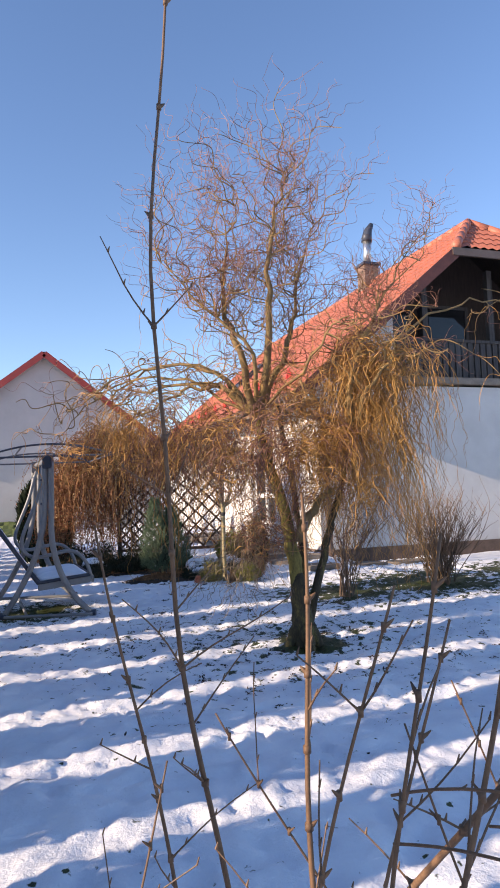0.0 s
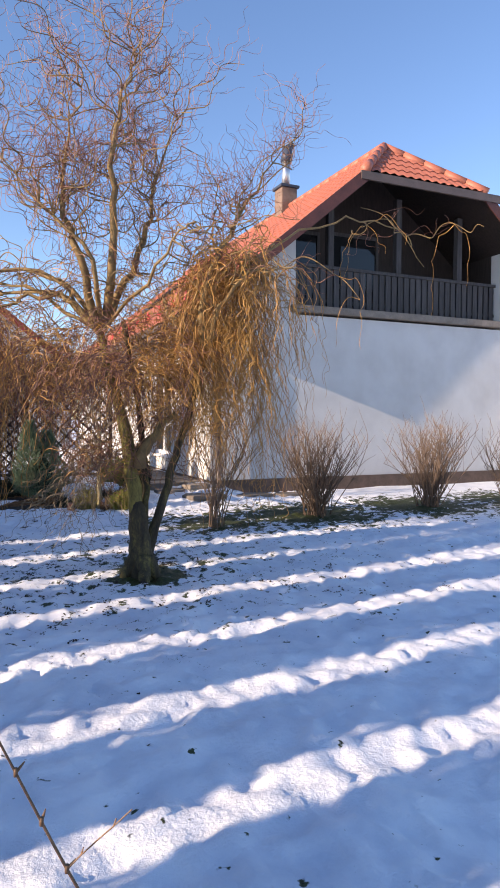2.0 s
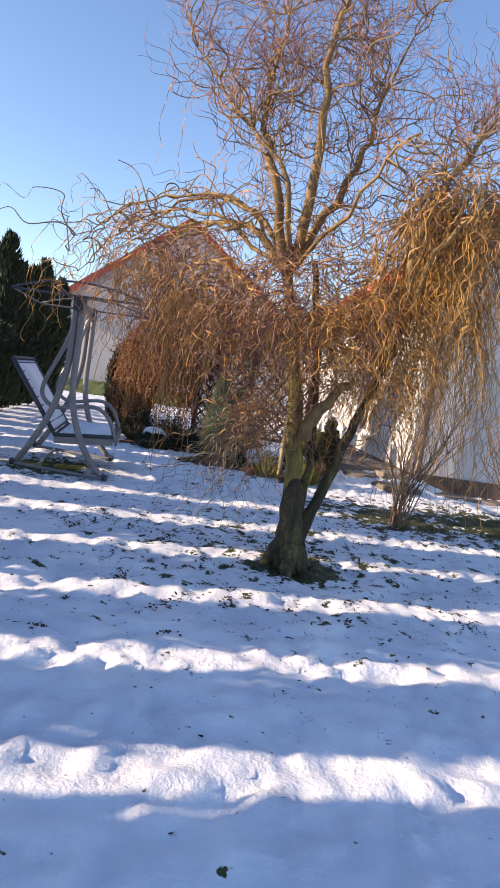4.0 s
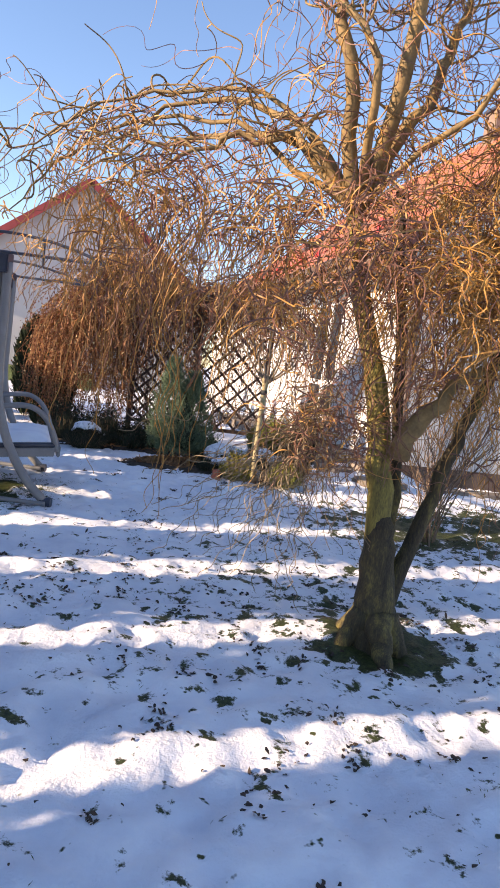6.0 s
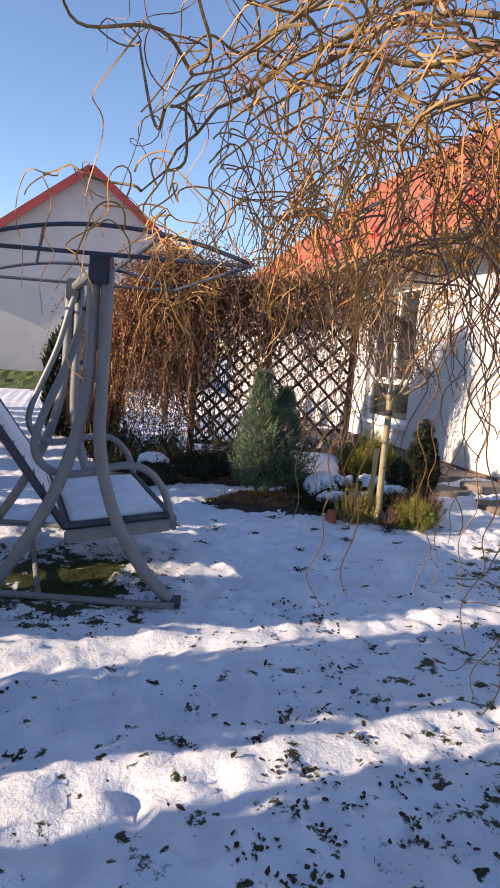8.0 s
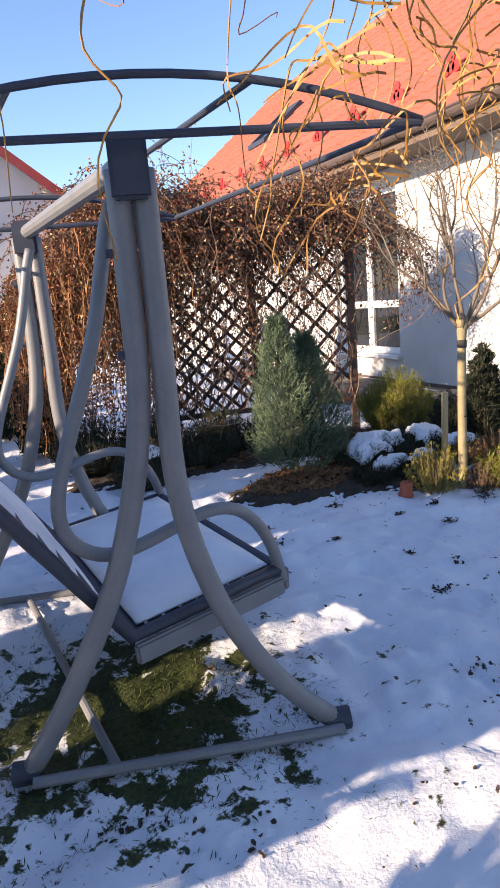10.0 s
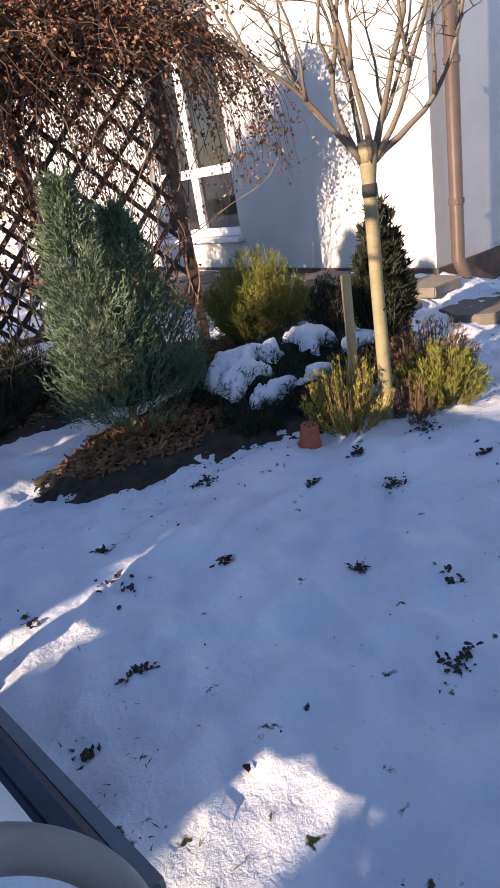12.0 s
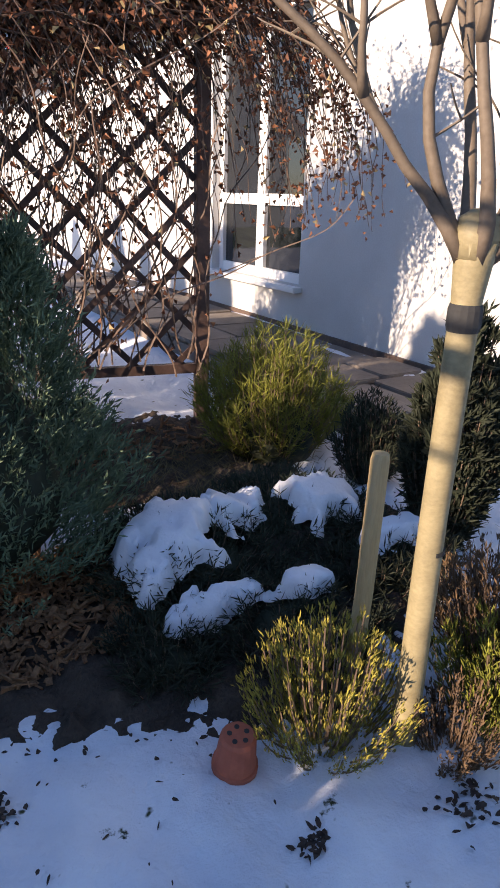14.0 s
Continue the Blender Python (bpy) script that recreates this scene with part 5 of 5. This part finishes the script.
# ---- young standard tree, stake, pot ----
def build_sapling():
    rng = np.random.default_rng(77)
    x, y = -2.115, -1.215
    t = thing("young_tree", (x, y, 0), "pollarded young tree with pale stem and bare upright crown", "tree")
    part("stem", Shape().tube([(x, y, -0.03), (x, y, 0.06), (x - 0.004, y, 0.6), (x, y, 1.03), (x + 0.002, y, 1.09), (x + 0.003, y, 1.13)], [0.036, 0.031, 0.0275, 0.028, 0.034, 0.04], 16), M_SAPBARK, t, smooth=True)
    part("tie", Shape().tube([(x, y, 0.975), (x, y, 0.985), (x, y, 1.015), (x, y, 1.025)], [0.029, 0.0315, 0.0315, 0.029], 16), M_TIE, t, "dark tree tie")
    part("tie", Shape().tube([(x, y, 0.52), (x, y, 0.53)], 0.0295, 16), M_TIE, t)
    part("head", Shape().tube([(x, y, 1.1), (x + 0.003, y, 1.14), (x + 0.004, y, 1.17), (x + 0.003, y, 1.185)], [0.035, 0.042, 0.036, 0.015], 12), M_SAPBARK, t, smooth=True)
    fine = Shape()
    # heading, outward lean, length and thickness of the main branches; forks follow from them
    mains = [(150, 0.8, 1.15, 0.0112), (135, 0.36, 1.25, 0.012), (60, 0.3, 1.3, 0.012), (345, 0.36, 1.3, 0.013), (325, 0.95, 1.2, 0.0125), (310, 0.5, 1.25, 0.011), (100, 0.7, 1.1, 0.010), (20, 1.0, 1.0, 0.012), (250, 0.3, 1.2, 0.012)]

    def shoot(start, d, ln, r0, turn):
        pts, k = [np.array(start, float)], 18
        d = np.array(d, float)
        d /= np.linalg.norm(d)
        for _ in range(k):
            d = d + np.array((-0.1 * d[0], -0.1 * d[1], turn)) + rng.normal(0, 0.09, 3)
            d /= np.linalg.norm(d)
            pts.append(pts[-1] + d * ln / k)
        u = np.linspace(0, 1, k + 1)
        part("branch", Shape().tube(pts, np.maximum(0.0022, r0 * (1 - u) ** 0.75 * (1 + 0.55 * np.exp(-u * 16))), 8), M_SAPTWIG, t, smooth=True)
        return pts, d

    def spurs(pts, n, r):
        for _ in range(n):
            k = int(rng.integers(3, len(pts)))
            b = rng.random() * 6.28
            q = wander(pts[k], (math.cos(b), math.sin(b), 0.35 + 0.6 * rng.random()), 0.1 + 0.32 * rng.random() ** 2, 0.03, 0.12, -0.05, rng, 0.3)
            fine.tube(q, np.linspace(r, 0.0013, len(q)), 4, False)
            for _ in range(2):
                b = rng.random() * 6.28
                q2 = wander(q[len(q) // 2], (math.cos(b), math.sin(b), 0.5), 0.04 + 0.12 * rng.random(), 0.03, 0.1, 0, rng, 0.3)
                fine.tube(q2, np.linspace(0.0024, 0.0012, len(q2)), 4, False)
    for deg, lean, ln, r0 in mains:
        a = math.radians(deg)
        pts, d = shoot((x + 0.016 * math.cos(a), y + 0.016 * math.sin(a), 1.1), (math.cos(a) * lean, math.sin(a) * lean, 0.62), ln, r0, 0.055)
        spurs(pts, 7, 0.0028)
        for k in (5, 9):
            b = a + rng.normal() * 0.9
            sub, _ = shoot(pts[k], (0.6 * math.cos(b), 0.6 * math.sin(b), 0.8), ln * (0.75 - 0.04 * k), r0 * 0.62, 0.03)
            spurs(sub, 6, 0.0025)
    tagged(part("twigs", fine, M_SAPTWIG, t), kind="stuff")


build_sapling()
stake = thing("garden_stake", (-2.1, -1.03, 0), "pale round wooden stake beside the young tree", "stake")
part("pole", Shape().tube([(-2.13, -1.03, -0.05), (-2.1, -1.02, 0.3), (-2.085, -1.01, 0.645), (-2.084, -1.01, 0.66)], [0.022, 0.022, 0.022, 0.019], 14), M_STAKE, stake, smooth=False)


def build_pot():
    t = thing("terracotta_pot", (-2.49, -1.08, 0), "small upturned terracotta pot in the snow", "pot")
    sh = Shape().tube([(0, 0, -0.01), (0, 0, 0.02), (0, 0, 0.022), (0, 0, 0.1), (0, 0, 0.108)], [0.052, 0.052, 0.047, 0.04, 0.034], 18)
    part("body", sh, M_POT, t)
    for i in range(5):
        a = i * 1.257
        part("hole", Shape().tube([(0.02 * math.cos(a), 0.02 * math.sin(a), 0.104), (0.02 * math.cos(a), 0.02 * math.sin(a), 0.1095)], 0.006, 8), M_TIE, t)
    place(t)
    t.matrix_world = Matrix.Translation((-2.49, -1.08, 0.005)) @ Matrix.Rotation(0.14, 4, "X")


build_pot()


# ---- garden swing ----
def build_swing():
    t = thing("garden_swing", (-4.65, -2.1, 0), "grey tubular garden swing without canopy, snow on its seat", "garden swing")
    top, f1, f2 = Vector((-4.6, -2.78, 1.76)), Vector((-4.15, -2.95, 0.03)), Vector((-5.08, -2.7, 0.03))
    far = Vector((-0.12, 1.45, 0))
    w = (f1 - f2).normalized()
    # bend of each leg: distance from the frame's middle against height; the pair runs together, then spreads
    bend_z = [0.035, 0.15, 0.28, 0.44, 0.59, 0.74, 0.9, 1.0, 1.2, 1.74]
    bends = ((1, f1, [0.46, 0.33, 0.235, 0.145, 0.09, 0.05, 0.03, 0.028, 0.033, 0.034]), (-1, f2, [0.5, 0.42, 0.34, 0.255, 0.18, 0.127, 0.085, 0.06, 0.036, 0.034]))
    for off in (Vector(), far):
        for s, foot, bend in bends:
            zs = np.linspace(1.74, 0.035, 30)
            dist = np.interp(zs, bend_z, bend)
            for _ in range(3):
                dist[1:-1] = (dist[:-2] + 2 * dist[1:-1] + dist[2:]) / 4
            pts = [tuple(off + Vector((top.x, top.y, z)) + w * s * d) for z, d in zip(zs, dist)]
            leg = part("leg", Shape().tube(pts, 0.033, 14), M_TUBE, t, smooth=True)
            part("foot_cap", Shape().tube([Vector(pts[-1]) - w * s * 0.03, Vector(pts[-1]) + w * s * 0.05], 0.037, 14), M_TUBEDARK, leg)
        part("gusset", Shape().beam(top + off + Vector((0, 0, -0.1)), top + off + Vector((0, 0, 0.05)), 0.12, 0.1, w), M_TUBEDARK, t, bevel=0.01)
        part("cross_bar", Shape().tube([f1 + off + Vector((0, 0, 0.0)), f2 + off], 0.018, 10), M_TUBE, t)
        for k in (0.25, 0.55, 0.8):
            p = top + off - Vector((0, 0, k * 0.9))
            part("bolt", Shape().tube([p - w * 0.085, p - w * 0.07], 0.012, 8), M_TUBEDARK, t)
    part("top_beam", Shape().tube([top, top + far], 0.03, 12), M_TUBE, t)
    part("ground_bar", Shape().tube([f2 + w * 0.25, f2 + w * 0.25 + far], 0.016, 10), M_TUBE, t)
    # bare canopy frame: bent bows at both ends, long bars between
    for off in (Vector((0, -0.12, 0)), far + Vector((0, 0.12, 0))):
        bow = [top + off + w * u * 0.72 + Vector((0, 0, 0.17 - 0.13 * u * u)) for u in np.linspace(-1, 1, 17)]
        part("canopy_bow", Shape().tube(bow, 0.011, 8), M_TUBEDARK, t, smooth=True)
        tie = [top + off + w * u * 0.72 + Vector((0, 0, 0.035)) for u in (-1, 0, 1)]
        part("canopy_bar", Shape().tube(tie, 0.011, 8), M_TUBEDARK, t)
    for u in (-1, -0.4, 0.4, 1):
        z = 0.17 - 0.13 * u * u
        a = top + w * u * 0.72 + Vector((0, -0.12, z))
        part("canopy_bar", Shape().tube([a, a + far + Vector((0, 0.24, 0))], 0.01, 8), M_TUBEDARK, t)
    # bench: seat and reclined back; one bent tube at each end is both hanger and armrest
    F, H, B = Vector((-4.13, -2.5, 0.41)), Vector((-4.72, -2.63, 0.37)), Vector((-5.2, -2.74, 1.1))
    long = Vector((-0.1, 1.2, 0))
    bent = [(-4.62, 1.68), (-4.65, 1.6), (-4.71, 1.33), (-4.81, 1.09), (-4.9, 0.87), (-4.89, 0.74), (-4.77, 0.645), (-4.6, 0.67), (-4.42, 0.715), (-4.3, 0.70), (-4.2, 0.61), (-4.14, 0.48), (-4.12, 0.36)]
    for off in (Vector(), long):
        side = [B, B.lerp(H, 0.5), H, H.lerp(F, 0.5), F]
        part("side_rail", Shape().tube([p + off for p in side], 0.024, 10), M_TUBEDARK, t, smooth=True)
        q = np.array([tuple(Vector((x, -2.5 + 0.22 * (x + 4.12), z)) + off) for x, z in bent])
        u = np.linspace(0, len(q) - 1, 61)
        sm = np.stack([np.interp(u, range(len(q)), q[:, k]) for k in range(3)], 1)
        for _ in range(8):
            sm[1:-1] = (sm[:-2] + 2 * sm[1:-1] + sm[2:]) / 4
        part("hanger_armrest", Shape().tube(sm, 0.022, 12), M_TUBE, t, smooth=True)
    for p in (F, H, B):
        part("long_rail", Shape().tube([p, p + long], 0.02, 10), M_TUBEDARK, t)
    part("front_lip", Shape().beam(F + Vector((0.03, 0, -0.05)), F + long + Vector((0.03, 0, -0.05)), 0.03, 0.09), M_TUBE, t, bevel=0.008)
    part("lower_rail", Shape().beam(H + Vector((0, -0.03, -0.05)), F + Vector((0, -0.03, -0.05)), 0.03, 0.07), M_TUBE, t, bevel=0.008)
    n = 9
    for a, b, nm in ((H, F, "seat_slat"), (B, H, "back_slat")):
        for i in range(n):
            p = a.lerp(b, (i + 0.5) / n)
            part(nm, Shape().beam(p, p + long, 0.05, 0.012, (0, 0, 1)), M_TUBEDARK, t)

    def blanket(a, b, th, seed):
        v, f, m, k = [], [], 14, 26
        for layer in (0, 1):
            for i in range(m + 1):
                for j in range(k + 1):
                    p = a.lerp(b, 0.05 + 0.9 * i / m) + long * (0.03 + 0.94 * j / k)
                    edge = min(1.0, 5 * min(i / m, 1 - i / m, j / k, 1 - j / k) + 0.15)
                    h = 0.012 + layer * th * edge * (0.85 + 0.3 * noise.noise(p * 4 + Vector((seed, 0, 0))))
                    v.append(tuple(p + Vector((0, 0, h))))
        w1 = k + 1
        N = (m + 1) * w1
        for i in range(m):
            for j in range(k):
                q = i * w1 + j
                f.append((N + q, N + q + 1, N + q + w1 + 1, N + q + w1))
                f.append((q, q + w1, q + w1 + 1, q + 1))
        ring = [j for j in range(k)] + [i * w1 + k for i in range(m)] + [m * w1 + j for j in range(k, 0, -1)] + [i * w1 for i in range(m, 0, -1)]
        f += [(p, q, N + q, N + p) for p, q in zip(ring, ring[1:] + ring[:1])]
        sh = Shape()
        sh.v, sh.f = v, f
        return sh
    part("snow_layer", blanket(H, F, 0.06, 1), M_SNOW, t, "snow lying on the seat", smooth=True)
    part("snow_layer", blanket(B, H, 0.05, 2), M_SNOW, t, "snow lying on the back", smooth=True)


build_swing()


# ---- stone paving under the eave ----
def build_terrace():
    rng = np.random.default_rng(9)
    t = thing("terrace", (-0.5, 2.0, 0.1), "bare tan stone paving along the house wall", "terrace", kind="structure")
    part("bedding", Shape().box(-0.98, 0.22, -0.05, -0.03, 6.5, 0.185), M_SLAB, t, bevel=0.02)
    y = 0.24
    while y < 6.4:
        d = 0.42 + 0.14 * rng.random()
        x = -0.985
        for w in (0.46 + 0.05 * rng.normal(), 0):
            w = w or -0.04 - x
            h = 0.215 + 0.008 * rng.normal()
            c = 0.02 + 0.02 * rng.random(4)
            out = [(x + c[0], y, 0.186), (x + w - 0.016 - c[1], y, 0.186), (x + w - 0.016, y + c[1], 0.186), (x + w - 0.016, y + d - 0.018 - c[2], 0.186), (x + w - 0.016 - c[2], y + d - 0.018, 0.186), (x + c[3], y + d - 0.018, 0.186), (x, y + d - 0.018 - c[3], 0.186), (x, y + c[0], 0.186)]
            part("slab", Shape().prism(out, (0, 0, h - 0.186)), M_SLAB, t, bevel=0.006)
            x += w
        y += d


build_terrace()


def build_slabs():
    rng = np.random.default_rng(19)
    spots = [(-0.35, -0.62, 0.34, 0.22), (-0.75, -0.1, 0.26, 0.2), (-0.3, -0.12, 0.24, 0.2), (0.5, -0.5, 0.4, 0.2), (1.4, -0.5, 0.4, 0.2)]
    for x, y, a, b in spots:
        t = thing("stone_slab", (x, y, lawn(x, y)), "flat tan stone slab by the house wall", "slab", "stone slabs by the wall")
        pts = []
        for i in range(12):
            ang = 6.2832 * i / 12
            r = 1 + 0.09 * rng.normal()
            c, s = math.cos(ang), math.sin(ang)
            pts.append((a * r * math.copysign(abs(c) ** 0.6, c), b * r * math.copysign(abs(s) ** 0.6, s), -0.04))
        part("stone", Shape().prism(pts, (0, 0, 0.07)), M_SLAB, t, bevel=0.008)
        place(t)


build_slabs()


# ---- loose litter ----
def build_mulch():
    rng = np.random.default_rng(17)
    sh = Shape()
    for _ in range(2800):
        a, u = rng.random() * 6.28, math.sqrt(rng.random())
        x, y = -2.78 + 0.55 * u * math.cos(a), -0.33 + 0.3 * u * math.sin(a)
        z = relief(x, y) + 0.018 + 0.04 * (1 - u) + 0.015 * rng.random()
        d = rng.normal(0, 1, 3) * (1, 1, 0.4)
        d /= np.linalg.norm(d)
        sh.beam((x, y, z), np.array((x, y, z)) + d * (0.014 + 0.04 * rng.random() ** 2), 0.006 + 0.011 * rng.random(), 0.004, rng.normal(0, 1, 3))
    for _ in range(700):
        x, y = -3.9 + 2.3 * rng.random(), 0.55 + 0.55 * rng.random()
        z = relief(x, y) + 0.025
        d = rng.normal(0, 1, 3) * (1, 1, 0.4)
        d /= np.linalg.norm(d)
        sh.beam((x, y, z), np.array((x, y, z)) + d * (0.03 + 0.04 * rng.random()), 0.015, 0.006, rng.normal(0, 1, 3))
    tagged(new("bark_mulch", sh.mesh("bark_mulch", M_MULCH)), "brown bark mulch round the young conifer", "mulch", kind="stuff")
    # dark soil of the planted beds
    for nm, cx, cy, sx, sy, h in (("planting_bed", -2.82, -0.4, 0.68, 0.4, 0.035), ("planting_bed", -2.15, -0.55, 0.8, 0.53, 0.03), ("planting_bed", -2.9, 0.85, 1.7, 0.5, 0.03), ("planting_bed", -1.85, 0.62, 0.68, 0.72, 0.045)):
        s = Shape()
        n, m = 300, 46
        for j in range(m):
            for i in range(n):
                a, u = 6.2832 * i / n, j / (m - 1)
                e = 1 + 0.16 * noise.noise(Vector((2 * math.cos(a), 2 * math.sin(a), cx))) + 0.1 * noise.noise(Vector((5 * math.cos(a), 5 * math.sin(a), cy)))
                x, y = cx + sx * u * e * math.cos(a), cy + sy * u * e * math.sin(a)
                z = relief(x, y) + h * min(0.5, (1.0 - u) * 2.4 - 0.1) + 0.03 * max(0.3, u) ** 3 * (noise.noise(Vector((x * 9, y * 9, 0))) + 0.8 * noise.noise(Vector((x * 24, y * 24, 3))) + 0.5 * noise.noise(Vector((x * 52, y * 52, 5)))) - (0.035 if j == m - 1 else 0.0)
                s.v.append((x, y, z))
        s.f = [(j * n + i, j * n + (i + 1) % n, (j + 1) * n + (i + 1) % n, (j + 1) * n + i) for j in range(m - 1) for i in range(n)]
        tagged(new(nm, s.mesh(nm, M_SOIL, True)), "bare dark soil of a planted bed", "bed", kind="structure")


build_mulch()


def build_litter():
    rng = np.random.default_rng(23)
    leaves, grass = Shape(), Shape()

    height = relief
    def near_tree():
        return -2.7 + rng.normal() * 1.3, -4.6 + rng.normal() * 0.95
    for _ in range(420):
        x, y = near_tree() if rng.random() < 0.93 else (-5.5 + 6.5 * rng.random(), -8 + 7.5 * rng.random())
        if x > -0.2 and y > -0.2:
            continue
        d = rng.normal(0, 1, 3) * (1, 1, 0.25)
        leaves.scrap((x, y, height(x, y) + 0.004), d, (rng.normal() * 0.4, rng.normal() * 0.4, 1), 0.012 + 0.028 * rng.random() ** 2, 0.007 + 0.012 * rng.random())
    for _ in range(130):        # matted clumps of dead leaves, half sunk into the snow
        cx, cy = near_tree() if rng.random() < 0.8 else (-5.0 + 4.5 * rng.random(), -5.8 + 4.6 * rng.random())
        if cx > -0.2 and cy > -0.2:
            continue
        spread, a = 0.015 + 0.04 * rng.random() ** 2, rng.random() * 3.14
        for _ in range(int(rng.integers(4, 10) + 260 * spread)):
            u, v = rng.normal() * spread * 1.5, rng.normal() * spread * 0.6
            x, y = cx + u * math.cos(a) - v * math.sin(a), cy + u * math.sin(a) + v * math.cos(a)
            leaves.scrap((x, y, height(x, y) + 0.002), rng.normal(0, 1, 3) * (1, 1, 0.2), (rng.normal() * 0.5, rng.normal() * 0.5, 1), 0.012 + 0.02 * rng.random(), 0.008 + 0.01 * rng.random())
    for cx, cy, sx, sy in ((-2.82, -0.4, 0.62, 0.36), (-2.15, -0.55, 0.74, 0.48)):      # soil and leaf crumbs along the ragged edges of the beds
        for _ in range(420):
            a, u = rng.random() * 6.28, 1.0 + rng.normal() * 0.09
            x, y = cx + sx * u * math.cos(a), cy + sy * u * math.sin(a)
            leaves.scrap((x, y, height(x, y) + 0.012), rng.normal(0, 1, 3) * (1, 1, 0.3), (rng.normal() * 0.6, rng.normal() * 0.6, 1), 0.008 + 0.016 * rng.random() ** 2, 0.004 + 0.007 * rng.random())
    for _ in range(110):        # bits along the edges of the planted beds
        x, y = -3.3 + 1.9 * rng.random(), -0.85 + rng.normal() * 0.22
        leaves.scrap((x, y, height(x, y) + 0.012), rng.normal(0, 1, 3) * (1, 1, 0.3), (rng.normal() * 0.6, rng.normal() * 0.6, 1), 0.008 + 0.016 * rng.random(), 0.003 + 0.005 * rng.random())
    for cx, cy, spread in ((-2.57, -1.6, 0.035), (-2.98, -0.95, 0.03), (-2.45, -1.32, 0.02), (-3.3, -1.5, 0.018), (-3.05, -1.85, 0.016), (-2.2, -1.75, 0.02), (-3.5, -1.05, 0.02), (-2.75, -1.35, 0.014), (-3.75, -1.7, 0.02), (-3.2, -2.3, 0.03), (-2.1, -1.42, 0.04)):        # sodden tufts in the snow before the beds
        for _ in range(int(20 + 900 * spread)):
            x, y = cx + rng.normal() * spread, cy + rng.normal() * spread * 0.6
            leaves.scrap((x, y, height(x, y) + 0.003), rng.normal(0, 1, 3) * (1, 1, 0.25), (rng.normal() * 0.5, rng.normal() * 0.5, 1), 0.01 + 0.018 * rng.random(), 0.006 + 0.008 * rng.random())
    for _ in range(450):       # fine specks
        x, y = -5.5 + 5.5 * rng.random(), -7.0 + 6.4 * rng.random()
        leaves.scrap((x, y, height(x, y) + 0.004), rng.normal(0, 1, 3) * (1, 1, 0.2), (rng.normal() * 0.4, rng.normal() * 0.4, 1), 0.006 + 0.012 * rng.random() ** 2, 0.003 + 0.005 * rng.random())
    tufts = [(-2.4 + rng.normal() * 1.0, -4.8 + rng.normal() * 0.9) for _ in range(260)] + [(-1.5 + 6 * rng.random(), -3.1 + rng.normal() * 0.35) for _ in range(330)] + [(-4.7 + rng.normal() * 0.3, -2.4 + rng.normal() * 0.35) for _ in range(1000)] + [(-6 + 8 * rng.random(), -6.5 + 6.5 * rng.random()) for _ in range(60)]
    for x, y in tufts:
        if x > -0.1 and y > -0.1:
            continue
        z = height(x, y)
        long = 1.2 if y > -3.4 and x < -3.9 else 1.0        # uncut grass under the swing
        for _ in range(13):
            a = rng.random() * 6.28
            p = (x + rng.normal() * 0.03, y + rng.normal() * 0.03, z - 0.01)
            grass.leaf(p, (math.cos(a), math.sin(a), 0.25 + 0.6 * rng.random()), (0, 0, 1), long * (0.01 + 0.02 * rng.random()), 0.003 * long, 0.2)
    withered = Shape()
    for _ in range(230):        # matted withered grass between the golden bush and the low bushes
        x, y = -1.95 + rng.normal() * 0.28, 0.45 + rng.normal() * 0.32
        if x > -1.1 or y > 1.15:
            continue
        for _ in range(12):
            a = rng.random() * 6.28
            withered.leaf((x + rng.normal() * 0.035, y + rng.normal() * 0.035, height(x, y)), (math.cos(a), math.sin(a), 0.15 + 0.7 * rng.random()), (0, 0, 1), 0.05 + 0.08 * rng.random(), 0.0035, 0.35)
    tagged(new("withered_grass", withered.mesh("withered_grass", M_WITHERED)), "withered brown grass matted between the bushes", "grass", kind="stuff")
    tagged(new("fallen_leaves", leaves.mesh("fallen_leaves", M_LEAF)), "dark dead leaves scattered on the snow", "leaves", kind="stuff")
    tagged(new("grass_tufts", grass.mesh("grass_tufts", M_GRASS)), "winter grass blades standing out of the snow", "grass", kind="stuff")


build_litter()
